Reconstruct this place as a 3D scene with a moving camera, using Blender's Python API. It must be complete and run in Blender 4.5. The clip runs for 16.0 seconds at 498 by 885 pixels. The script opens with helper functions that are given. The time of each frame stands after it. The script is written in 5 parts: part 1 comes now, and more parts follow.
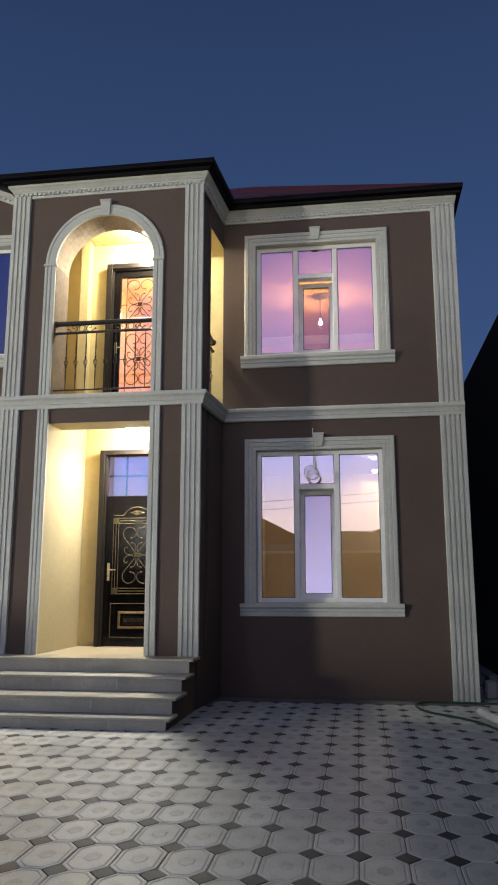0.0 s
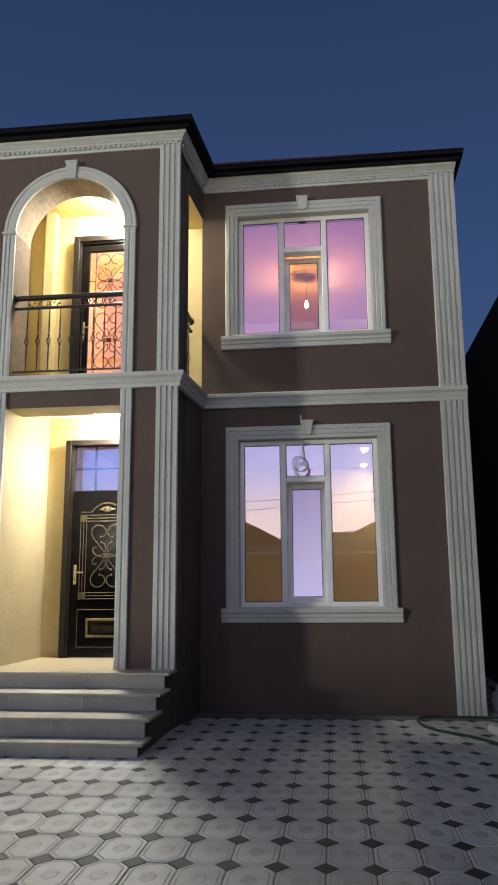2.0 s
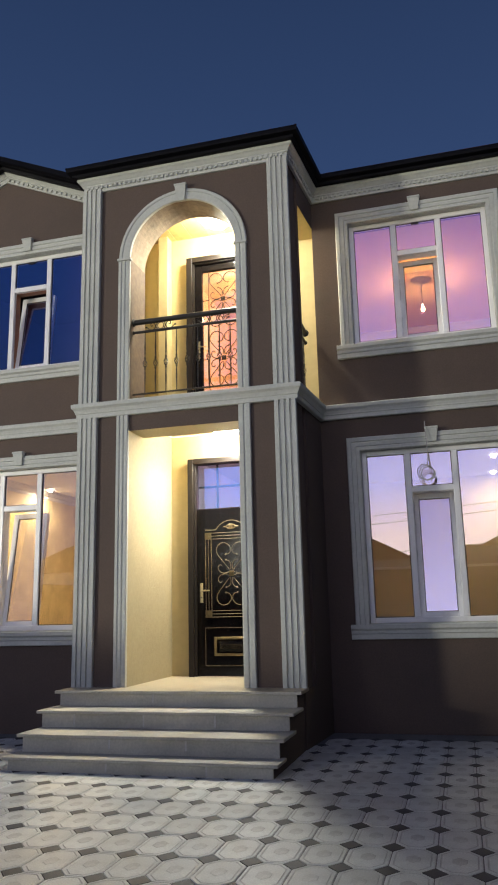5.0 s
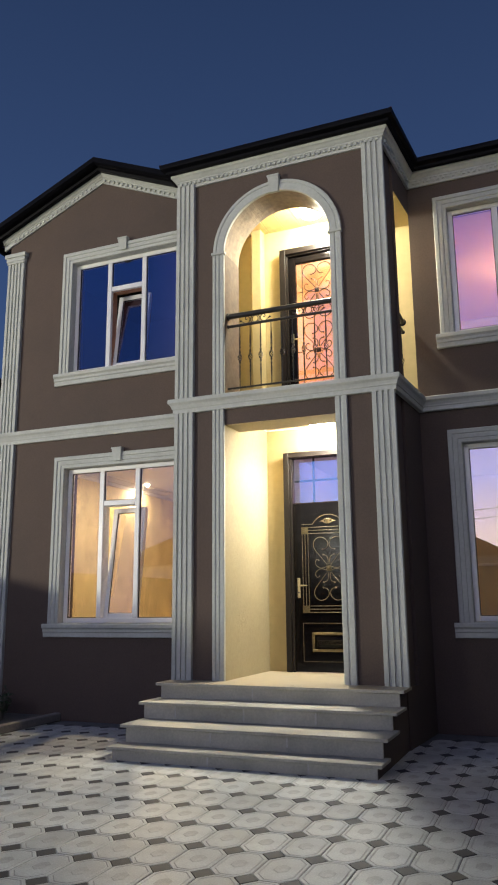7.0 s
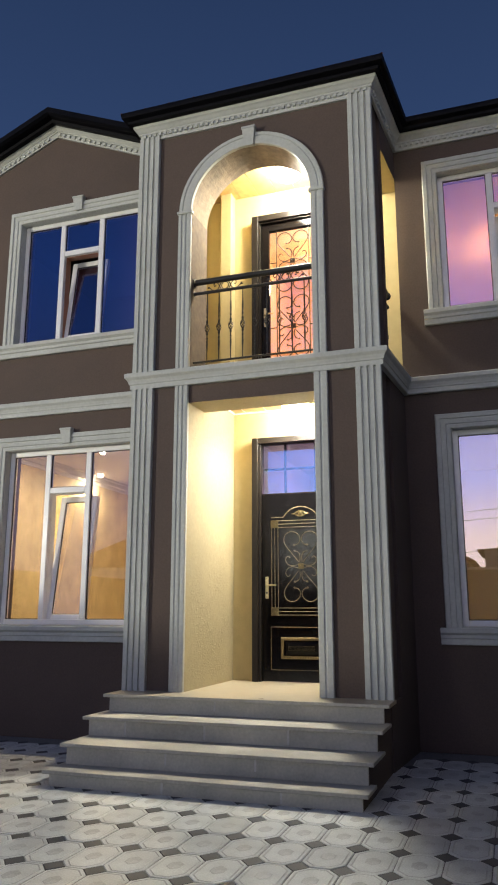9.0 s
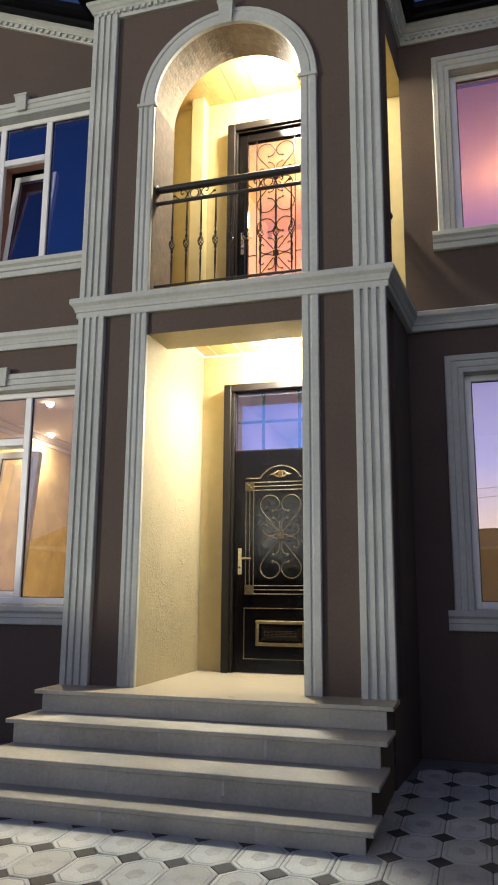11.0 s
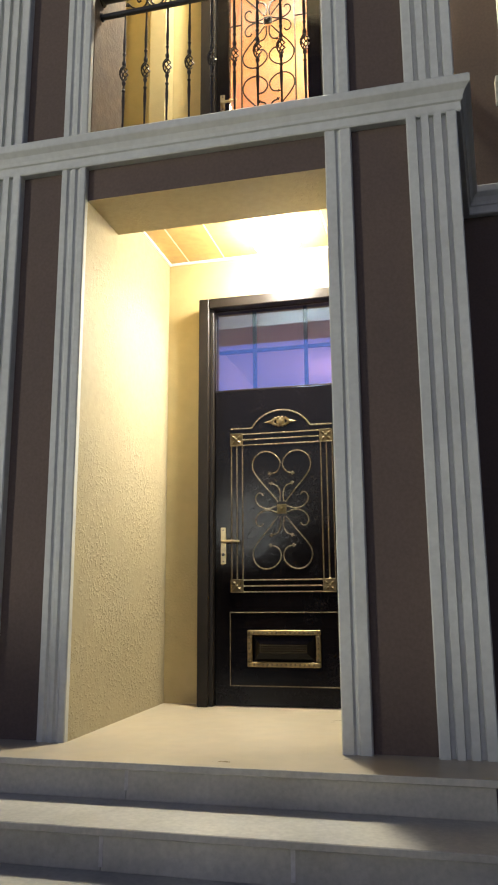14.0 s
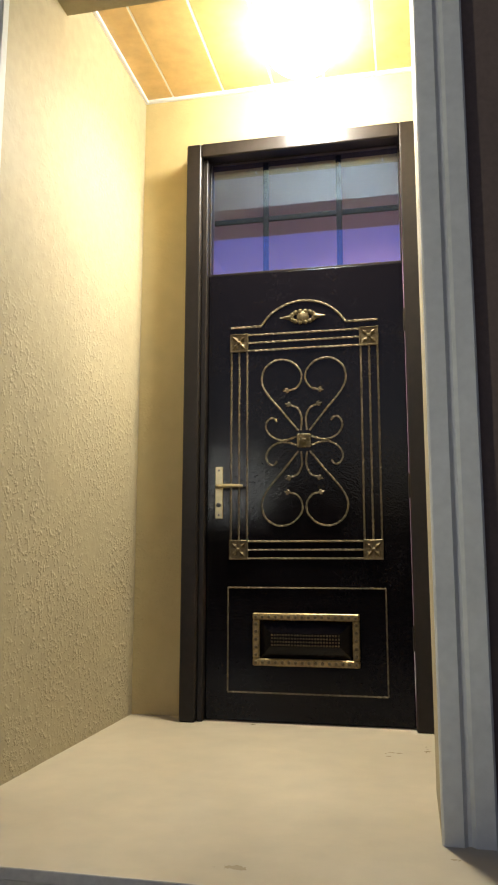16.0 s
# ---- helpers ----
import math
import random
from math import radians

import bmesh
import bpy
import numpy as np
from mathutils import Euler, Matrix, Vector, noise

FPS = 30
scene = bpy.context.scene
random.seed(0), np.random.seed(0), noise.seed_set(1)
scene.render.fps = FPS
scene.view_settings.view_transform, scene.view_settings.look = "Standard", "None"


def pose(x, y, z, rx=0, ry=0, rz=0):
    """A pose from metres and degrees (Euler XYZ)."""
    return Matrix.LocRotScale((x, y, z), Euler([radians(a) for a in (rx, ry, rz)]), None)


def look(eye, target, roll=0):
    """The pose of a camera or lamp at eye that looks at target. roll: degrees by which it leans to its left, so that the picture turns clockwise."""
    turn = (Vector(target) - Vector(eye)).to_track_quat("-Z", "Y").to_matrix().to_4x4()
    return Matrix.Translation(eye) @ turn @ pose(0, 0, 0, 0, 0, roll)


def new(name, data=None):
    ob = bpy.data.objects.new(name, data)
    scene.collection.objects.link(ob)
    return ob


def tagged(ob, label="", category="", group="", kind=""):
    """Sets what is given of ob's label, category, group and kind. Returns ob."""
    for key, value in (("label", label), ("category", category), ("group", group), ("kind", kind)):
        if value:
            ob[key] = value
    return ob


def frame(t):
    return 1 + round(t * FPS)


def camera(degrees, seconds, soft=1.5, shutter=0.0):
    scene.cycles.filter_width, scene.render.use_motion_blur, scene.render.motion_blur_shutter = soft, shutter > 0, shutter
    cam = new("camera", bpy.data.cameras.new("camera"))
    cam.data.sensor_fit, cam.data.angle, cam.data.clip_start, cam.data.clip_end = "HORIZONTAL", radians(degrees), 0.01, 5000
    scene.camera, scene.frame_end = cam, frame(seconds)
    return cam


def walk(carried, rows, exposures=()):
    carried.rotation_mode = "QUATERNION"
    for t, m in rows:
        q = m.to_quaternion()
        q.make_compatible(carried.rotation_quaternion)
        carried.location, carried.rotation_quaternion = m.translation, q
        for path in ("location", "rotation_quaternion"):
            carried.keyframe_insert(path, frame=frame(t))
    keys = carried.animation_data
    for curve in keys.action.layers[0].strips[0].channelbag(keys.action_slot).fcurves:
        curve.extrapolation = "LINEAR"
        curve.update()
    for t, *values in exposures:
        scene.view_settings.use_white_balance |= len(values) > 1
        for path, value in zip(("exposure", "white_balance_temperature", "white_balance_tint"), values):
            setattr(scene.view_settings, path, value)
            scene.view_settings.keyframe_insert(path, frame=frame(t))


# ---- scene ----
cam = camera(36.3, 16.0, soft=2.0)
PATH = [
    (0, (0.103, -0.456, 1.432), (-0.181, 1.487, 1.808), -0.0),
    (0.5, (0.039, -0.146, 1.421), (-0.228, 1.797, 1.811), 0.1),
    (1, (-0.02, 0.099, 1.442), (-0.279, 2.043, 1.832), 0.1),
    (1.5, (-0.077, 0.304, 1.433), (-0.318, 2.251, 1.823), -0.2),
    (2, (-0.108, 0.532, 1.445), (-0.331, 2.483, 1.827), -0.4),
    (2.5, (-0.098, 0.659, 1.438), (-0.319, 2.61, 1.818), -0.5),
    (3, (-0.115, 0.683, 1.463), (-0.347, 2.633, 1.842), -0.7),
    (3.5, (-0.133, 0.71, 1.434), (-0.398, 2.652, 1.829), -0.9),
    (4, (-0.163, 0.709, 1.437), (-0.485, 2.641, 1.844), -1.1),
    (4.5, (-0.195, 0.698, 1.441), (-0.601, 2.611, 1.858), -1.3),
    (5, (-0.187, 0.697, 1.426), (-0.707, 2.579, 1.857), -1.4),
    (7.3, (-0.348, 0.811, 1.439), (-1.096, 2.618, 1.857), -0.5),
    (7.5, (-0.394, 0.888, 1.444), (-1.136, 2.699, 1.857), -0.5),
    (8, (-0.496, 1.107, 1.413), (-1.205, 2.93, 1.827), -0.5),
    (8.5, (-0.599, 1.402, 1.434), (-1.277, 3.235, 1.858), -0.2),
    (9, (-0.766, 1.69, 1.401), (-1.406, 3.535, 1.833), -0.0),
    (9.5, (-0.877, 2.058, 1.384), (-1.495, 3.916, 1.795), -0.1),
    (12, (-1.506, 3.752, 1.37), (-2.062, 5.635, 1.753), 0.6),
    (12.5, (-1.625, 4.108, 1.378), (-2.179, 5.99, 1.766), 0.4),
    (13, (-1.766, 4.459, 1.343), (-2.314, 6.342, 1.734), 0.2),
    (13.5, (-1.933, 4.8, 1.331), (-2.441, 6.696, 1.715), -0.0),
    (14, (-2.094, 5.183, 1.335), (-2.557, 7.089, 1.727), -0.4),
    (14.5, (-2.266, 5.521, 1.366), (-2.686, 7.439, 1.751), -0.8),
    (15, (-2.373, 5.917, 1.362), (-2.767, 7.842, 1.736), -0.8),
    (15.5, (-2.468, 6.311, 1.353), (-2.866, 8.24, 1.699), -0.3),
    (15.7, (-2.525, 6.473, 1.355), (-2.923, 8.404, 1.688), -0.1),
    (16, (-2.612, 6.694, 1.339), (-3.02, 8.628, 1.647), 0.1),
]
# the camera stops down as it nears the porch lamp
walk(cam, [(t, look(eye, target, roll)) for t, eye, target, roll in PATH], exposures=((0.0, 0.05), (5.0, 0.04), (9.0, 0.0), (12.0, -0.05), (13.0, -0.18), (13.5, -0.17), (15.0, -0.28), (15.5, -0.34), (16.0, -0.52)))

# ---------------------------------------------------------------- world and light
PEACH, LILAC, BLUE_LOW, BLUE_HIGH = (3.1, 2.65, 1.52, 1), (1.60, 1.72, 1.98, 1), (0.043, 0.083, 0.205, 1), (0.020, 0.040, 0.103, 1)
world = bpy.data.worlds.new("dusk_sky")
scene.world = world
world.use_nodes = True
wn, wl = world.node_tree.nodes, world.node_tree.links
wn.clear()


def wnode(kind, **values):
    n = wn.new(kind)
    for k, v in values.items():
        n.inputs[k].default_value = v
    return n


w_out, w_bg, w_co, w_sep = wn.new("ShaderNodeOutputWorld"), wn.new("ShaderNodeBackground"), wn.new("ShaderNodeTexCoord"), wn.new("ShaderNodeSeparateXYZ")
w_low, w_mid, w_high = wn.new("ShaderNodeValToRGB"), wn.new("ShaderNodeValToRGB"), wn.new("ShaderNodeValToRGB")
wl.new(w_co.outputs["Generated"], w_sep.inputs[0])
# the afterglow lies behind the walker, low in the sky, in a broad band of clear blue; the sky ahead is already night blue
for ramp, stops in ((w_low, ((0.0, PEACH), (0.09, (2.75, 2.4, 1.6, 1)), (0.16, LILAC), (0.27, (0.92, 1.0, 1.38, 1)), (0.44, (0.58, 0.50, 0.98, 1)), (0.62, (0.12, 0.12, 0.23, 1)), (0.85, BLUE_HIGH))),
                    (w_mid, ((0.0, (0.17, 0.17, 0.20, 1)), (0.2, (0.065, 0.12, 0.25, 1)), (0.42, (0.037, 0.115, 0.32, 1)), (0.7, (0.022, 0.05, 0.135, 1)), (1.0, BLUE_HIGH))),
                    (w_high, ((0.0, (0.085, 0.14, 0.30, 1)), (0.25, BLUE_LOW), (0.7, BLUE_HIGH), (1.0, (0.024, 0.040, 0.092, 1))))):
    while len(ramp.color_ramp.elements) < len(stops):
        ramp.color_ramp.elements.new(0.5)
    for e, (p, c) in zip(ramp.color_ramp.elements, stops):
        e.position, e.color = p, c
    wl.new(w_sep.outputs["Z"], ramp.inputs[0])
w_flat, w_unit, w_dot = wn.new("ShaderNodeVectorMath"), wn.new("ShaderNodeVectorMath"), wn.new("ShaderNodeVectorMath")
w_flat.operation, w_unit.operation, w_dot.operation = "MULTIPLY", "NORMALIZE", "DOT_PRODUCT"
w_flat.inputs[1].default_value = (1, 1, 0)
w_dot.inputs[1].default_value = (0.10, -0.995, 0.0)
wl.new(w_co.outputs["Generated"], w_flat.inputs[0])
wl.new(w_flat.outputs[0], w_unit.inputs[0])
wl.new(w_unit.outputs[0], w_dot.inputs[0])
sky = w_high.outputs[0]
for ramp, lo, hi in ((w_mid, 0.2, 0.80), (w_low, 0.80, 0.97)):
    w_side, w_mix = wn.new("ShaderNodeMapRange"), wn.new("ShaderNodeMix")
    w_side.inputs["From Min"].default_value, w_side.inputs["From Max"].default_value = lo, hi
    w_side.interpolation_type = "SMOOTHSTEP"
    w_mix.data_type = "RGBA"
    wl.new(w_dot.outputs["Value"], w_side.inputs["Value"])
    wl.new(w_side.outputs[0], w_mix.inputs["Factor"])
    wl.new(sky, w_mix.inputs[6])
    wl.new(ramp.outputs[0], w_mix.inputs[7])
    sky = w_mix.outputs[2]
wl.new(sky, w_bg.inputs["Color"])
w_bg.inputs["Strength"].default_value = 1.0
wl.new(w_bg.outputs[0], w_out.inputs[0])


def point_light(name, place, watts, color, size):
    data = bpy.data.lights.new(name, "POINT")
    data.energy, data.color, data.shadow_soft_size = watts, color, size
    ob = new(name, data)
    ob.location = place
    return ob


def disc_light(name, place, watts, color, size, spread=180):
    """A flush round lamp that shines downwards."""
    data = bpy.data.lights.new(name, "AREA")
    data.shape, data.size, data.energy, data.color, data.spread = "DISK", size, watts, color, radians(spread)
    ob = new(name, data)
    ob.location = place
    return ob


disc_light("porch_light", (-3.04, 9.84, 3.60), 80, (1.0, 0.965, 0.85), 0.28, 155)
point_light("porch_glow", (-3.04, 9.84, 3.575), 34, (1.0, 0.965, 0.85), 0.05)
disc_light("balcony_light", (-3.06, 9.74, 6.53), 52, (1.0, 0.95, 0.78), 0.28)
point_light("balcony_glow", (-3.06, 9.74, 6.50), 85, (1.0, 0.95, 0.78), 0.05)
point_light("upper_room_light", (-0.49, 12.23, 5.90), 64, (1.0, 0.58, 0.27), 0.02)
for x, y, watts in ((0.36, 12.42, 12), (0.40, 13.95, 12), (-7.20, 12.68, 45), (-6.20, 11.0, 75)):
    disc_light("spot_light", (x, y, 3.555), watts, (1.0, 0.80, 0.50), 0.08)
point_light("upper_hall_light", (-3.0, 12.0, 6.2), 80, (1.0, 0.70, 0.38), 0.10)
point_light("hall_light", (-2.9, 13.0, 3.2), 20, (1.0, 0.55, 0.88), 0.15)
point_light("street_light", (-20.0, -7.0, 4.4), 9600, (1.0, 0.955, 0.80), 0.8)
point_light("gate_light", (-6.95, -5.14, 3.26), 220, (0.90, 0.97, 1.0), 0.10)


# ---------------------------------------------------------------- materials
def material(name, color, rough=0.6, metal=0.0, grain=40.0, amount=0.12, stain=1.5, stain_amount=0.12, bump=0.2, bump_scale=120.0, bump_dist=0.002,
             vary=0.0, island=False, coat=0.0, spec=0.5, voronoi=False, spatter=False):
    m = bpy.data.materials.new(name)
    m.use_nodes = True
    n, l = m.node_tree.nodes, m.node_tree.links
    b = n["Principled BSDF"]
    b.inputs["Metallic"].default_value, b.inputs["Roughness"].default_value = metal, rough
    b.inputs["Coat Weight"].default_value, b.inputs["Specular IOR Level"].default_value = coat, spec
    co = n.new("ShaderNodeTexCoord")
    fine, wide = n.new("ShaderNodeTexNoise"), n.new("ShaderNodeTexNoise")
    fine.inputs["Scale"].default_value, fine.inputs["Detail"].default_value = grain, 5
    wide.inputs["Scale"].default_value, wide.inputs["Detail"].default_value = stain, 6
    wide.inputs["Roughness"].default_value = 0.62
    hsv = n.new("ShaderNodeHueSaturation")
    hsv.inputs["Color"].default_value = (*color, 1)

    def span(src, lo, hi):
        r = n.new("ShaderNodeMapRange")
        r.inputs["From Min"].default_value, r.inputs["From Max"].default_value = 0.3, 0.7
        r.inputs["To Min"].default_value, r.inputs["To Max"].default_value = lo, hi
        l.new(src, r.inputs["Value"])
        return r.outputs[0]

    def times(a, c):
        k = n.new("ShaderNodeMath")
        k.operation = "MULTIPLY"
        l.new(a, k.inputs[0]), l.new(c, k.inputs[1])
        return k.outputs[0]

    for t in (fine, wide):
        l.new(co.outputs["Object"], t.inputs["Vector"])
    value = times(span(fine.outputs[0], 1 - amount, 1 + amount), span(wide.outputs[0], 1 - stain_amount, 1 + stain_amount))
    if vary:
        if island:
            rnd = n.new("ShaderNodeNewGeometry").outputs["Random Per Island"]
        else:
            rnd = n.new("ShaderNodeObjectInfo").outputs["Random"]
        r = n.new("ShaderNodeMapRange")
        r.inputs["To Min"].default_value, r.inputs["To Max"].default_value = 1 - vary, 1 + vary
        l.new(rnd, r.inputs["Value"])
        value = times(value, r.outputs[0])
    l.new(value, hsv.inputs["Value"])
    l.new(hsv.outputs[0], b.inputs["Base Color"])
    l.new(span(wide.outputs[0], max(rough - 0.08, 0.03), min(rough + 0.08, 1)), b.inputs["Roughness"])
    if bump:
        if voronoi:
            h = n.new("ShaderNodeTexVoronoi")
            h.inputs["Scale"].default_value = bump_scale
        else:
            h = n.new("ShaderNodeTexNoise")
            h.inputs["Scale"].default_value, h.inputs["Detail"].default_value = bump_scale, 4
        l.new(co.outputs["Object"], h.inputs["Vector"])
        height = h.outputs[0]
        if spatter:
            lumps = n.new("ShaderNodeMapRange")
            lumps.inputs["From Min"].default_value, lumps.inputs["From Max"].default_value = 0.50, 0.72
            l.new(height, lumps.inputs["Value"])
            patch = n.new("ShaderNodeTexNoise")
            patch.inputs["Scale"].default_value, patch.inputs["Detail"].default_value = 2.3, 3
            l.new(co.outputs["Object"], patch.inputs["Vector"])
            height = times(lumps.outputs[0], span(patch.outputs[0], 0.05, 1.0))
            # thrown thicker on the lower part of the walls
            axes, low = n.new("ShaderNodeSeparateXYZ"), n.new("ShaderNodeMapRange")
            l.new(co.outputs["Object"], axes.inputs[0])
            l.new(axes.outputs["Z"], low.inputs["Value"])
            low.inputs["From Min"].default_value, low.inputs["From Max"].default_value = 1.2, 2.5
            low.inputs["To Min"].default_value, low.inputs["To Max"].default_value = 1.0, 0.25
            height = times(height, low.outputs[0])
        k = n.new("ShaderNodeBump")
        k.inputs["Strength"].default_value, k.inputs["Distance"].default_value = bump, bump_dist
        l.new(height, k.inputs["Height"])
        l.new(k.outputs[0], b.inputs["Normal"])
    return m


def glowing(name, color, strength):
    m = bpy.data.materials.new(name)
    m.use_nodes = True
    b = m.node_tree.nodes["Principled BSDF"]
    b.inputs["Base Color"].default_value = (*color, 1)
    b.inputs["Emission Color"].default_value, b.inputs["Emission Strength"].default_value = (*color, 1), strength
    return m


def window_glass(name, mirror, tint, sheen=(0.70, 0.64, 1.0)):
    """Coated pane: part mirror, part clear."""
    m = bpy.data.materials.new(name)
    m.use_nodes = True
    n, l = m.node_tree.nodes, m.node_tree.links
    n.clear()
    out, mix = n.new("ShaderNodeOutputMaterial"), n.new("ShaderNodeMixShader")
    gloss, clear = n.new("ShaderNodeBsdfGlossy"), n.new("ShaderNodeBsdfTransparent")
    gloss.inputs["Roughness"].default_value = 0.0
    gloss.inputs["Color"].default_value = (*sheen, 1)
    clear.inputs["Color"].default_value = (*tint, 1)
    mix.inputs[0].default_value = mirror
    l.new(clear.outputs[0], mix.inputs[1]), l.new(gloss.outputs[0], mix.inputs[2]), l.new(mix.outputs[0], out.inputs[0])
    return m


STUCCO = material("brown_stucco", (0.099, 0.071, 0.057), 0.85, grain=60, amount=0.10, stain=0.9, stain_amount=0.16, bump=0.35, bump_scale=160, bump_dist=0.003)
TRIM = material("grey_beige_trim_paint", (0.495, 0.51, 0.472), 0.7, grain=30, amount=0.06, stain=2.2, stain_amount=0.10, bump=0.2, bump_scale=90, bump_dist=0.002)
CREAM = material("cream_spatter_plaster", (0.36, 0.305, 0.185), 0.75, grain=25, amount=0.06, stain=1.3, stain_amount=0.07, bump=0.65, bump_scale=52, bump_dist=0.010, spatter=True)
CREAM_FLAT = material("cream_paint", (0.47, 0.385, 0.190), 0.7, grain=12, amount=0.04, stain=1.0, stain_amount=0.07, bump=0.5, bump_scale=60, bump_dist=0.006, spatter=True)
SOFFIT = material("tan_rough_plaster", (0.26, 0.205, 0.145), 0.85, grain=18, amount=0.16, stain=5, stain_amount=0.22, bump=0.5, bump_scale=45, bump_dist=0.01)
# the soffit's plaster again, with the jambs' shade put into the colour
JAMB = material("shaded_tan_rough_plaster", (0.16, 0.122, 0.088), 0.85, grain=18, amount=0.16, stain=5, stain_amount=0.22, bump=0.5, bump_scale=45, bump_dist=0.01)
STONE = material("grey_step_stone", (0.45, 0.43, 0.36), 0.5, grain=45, amount=0.10, stain=2.4, stain_amount=0.18, bump=0.1, bump_scale=140, vary=0.07)
GROUT = material("pale_grout_smear", (0.52, 0.51, 0.48), 0.8)
FLOORSTONE = material("beige_floor_stone", (0.45, 0.385, 0.27), 0.35, grain=10, amount=0.05, stain=2.6, stain_amount=0.12, bump=0.06, bump_scale=60)
PAVER = material("pale_concrete_paver", (0.54, 0.56, 0.535), 0.46, grain=90, amount=0.14, stain=3.5, stain_amount=0.20, bump=0.3, bump_scale=240, bump_dist=0.002, vary=0.13)
PAVER_FAR = material("pale_concrete_paver_field", (0.54, 0.56, 0.535), 0.46, grain=90, amount=0.14, stain=3.5, stain_amount=0.20, bump=0.3, bump_scale=240, bump_dist=0.002, vary=0.13, island=True)
PAVER_MARK = material("grey_paver_centre", (0.44, 0.45, 0.43), 0.5, grain=90, amount=0.16, stain=5, stain_amount=0.25, bump=0.3, bump_scale=240, bump_dist=0.002)
DOT = material("charcoal_paver", (0.035, 0.036, 0.038), 0.6, grain=90, amount=0.2, stain=4, stain_amount=0.25, bump=0.3, bump_scale=240, vary=0.25)
JOINT = material("sandy_joint", (0.20, 0.20, 0.19), 0.9, grain=80, amount=0.2, bump=0.5, bump_scale=200)
EARTH = material("dusty_ground", (0.16, 0.145, 0.12), 0.95, grain=8, amount=0.2, stain=0.4, stain_amount=0.25, bump=0.5, bump_scale=30, bump_dist=0.02)
EAVE = material("black_eave_metal", (0.004, 0.004, 0.006), 0.5, spec=0.08, metal=0.0, grain=20, amount=0.2, stain=3, stain_amount=0.2, bump=0.05)
ROOF = material("dark_red_roof_metal", (0.075, 0.018, 0.024), 0.5, grain=20, amount=0.12, stain=2, stain_amount=0.15, bump=0.05)
UPVC = material("white_window_plastic", (0.80, 0.80, 0.80), 0.3, grain=5, amount=0.02, stain=1.5, stain_amount=0.03, bump=0)
GASKET = material("black_rubber_gasket", (0.015, 0.015, 0.016), 0.6, bump=0)
GLASS = window_glass("coated_window_glass", 0.235, (0.93, 0.93, 0.95))
TRANSOM = window_glass("blue_coated_transom_glass", 0.25, (0.93, 0.93, 0.95), (0.26, 0.46, 1.0))
CLEAR = window_glass("clear_door_glass", 0.12, (0.96, 0.96, 0.97))
DOORPAINT = material("black_brown_hammered_paint", (0.0034, 0.0027, 0.0030), 0.10, grain=70, amount=0.2, stain=3, stain_amount=0.2, bump=0.28, bump_scale=120, bump_dist=0.0008, voronoi=True, spec=0.13)
FRAMEPAINT = material("dark_brown_frame_paint", (0.013, 0.010, 0.008), 0.36, spec=0.22, grain=40, amount=0.15, stain=2, stain_amount=0.15, bump=0.08)
BRONZE = material("rubbed_bronze_iron", (0.135, 0.108, 0.070), 0.50, metal=0.85, grain=160, amount=0.6, stain=20, stain_amount=0.4, bump=0.3, bump_scale=300)
GOLD = material("antique_gold_brass", (0.22, 0.16, 0.075), 0.45, metal=0.9, grain=90, amount=0.3, stain=14, stain_amount=0.25, bump=0.25, bump_scale=200)
AGED = material("aged_dark_bronze", (0.105, 0.080, 0.042), 0.48, metal=0.85, grain=120, amount=0.4, stain=16, stain_amount=0.35, bump=0.3, bump_scale=240)
BRASS = material("satin_brass", (0.44, 0.36, 0.21), 0.28, metal=0.95, grain=60, amount=0.1, bump=0.05)
BLACKBAR = material("matt_black_bar", (0.006, 0.007, 0.010), 0.9, spec=0.03, bump=0)
STUDMETAL = material("dark_bronze_stud", (0.10, 0.075, 0.04), 0.4, metal=0.8)
IRON = material("black_wrought_iron", (0.016, 0.015, 0.015), 0.38, metal=0.2, grain=90, amount=0.3, stain=6, stain_amount=0.2, bump=0.3, bump_scale=260)
PLANK = material("knotty_wood_panel", (0.55, 0.37, 0.15), 0.4, grain=14, amount=0.10, stain=3, stain_amount=0.14, bump=0.05, vary=0.06, island=True)
WHITE = material("white_plastic", (0.78, 0.78, 0.77), 0.4, bump=0, amount=0.03)
OCHRE = material("ochre_room_paint", (0.64, 0.53, 0.32), 0.8, grain=20, amount=0.06, stain=1.2, stain_amount=0.1, bump=0.15)
WALLPAPER = material("cream_mottled_wallpaper", (0.66, 0.53, 0.29), 0.7, grain=14, amount=0.10, stain=4, stain_amount=0.20, bump=0.2, bump_scale=40)
ORANGEWALL = material("orange_room_paint", (0.72, 0.50, 0.30), 0.8, grain=16, amount=0.05, stain=1.5, stain_amount=0.08, bump=0.1)
PALEROOM = material("pale_room_paint", (0.70, 0.66, 0.62), 0.8, stain_amount=0.06, bump=0.1)
DARKWALL = material("dark_neighbour_render_and_unlit_room", (0.050, 0.046, 0.045), 0.9, grain=30, amount=0.15, stain=0.7, stain_amount=0.25, bump=0.4, bump_scale=80, bump_dist=0.006)
BLOCKWALL = material("grey_block_render", (0.26, 0.24, 0.21), 0.9, grain=30, amount=0.12, stain=0.8, stain_amount=0.2, bump=0.4, bump_scale=60, bump_dist=0.006)
BROWNSASH = material("brown_laminate_edge", (0.34, 0.14, 0.07), 0.45, bump=0.05)
HOSE = material("dark_green_rubber_hose", (0.020, 0.055, 0.030), 0.5, bump=0.1)
PIPE = material("pale_plastic_pipe", (0.62, 0.62, 0.60), 0.45, bump=0.05)
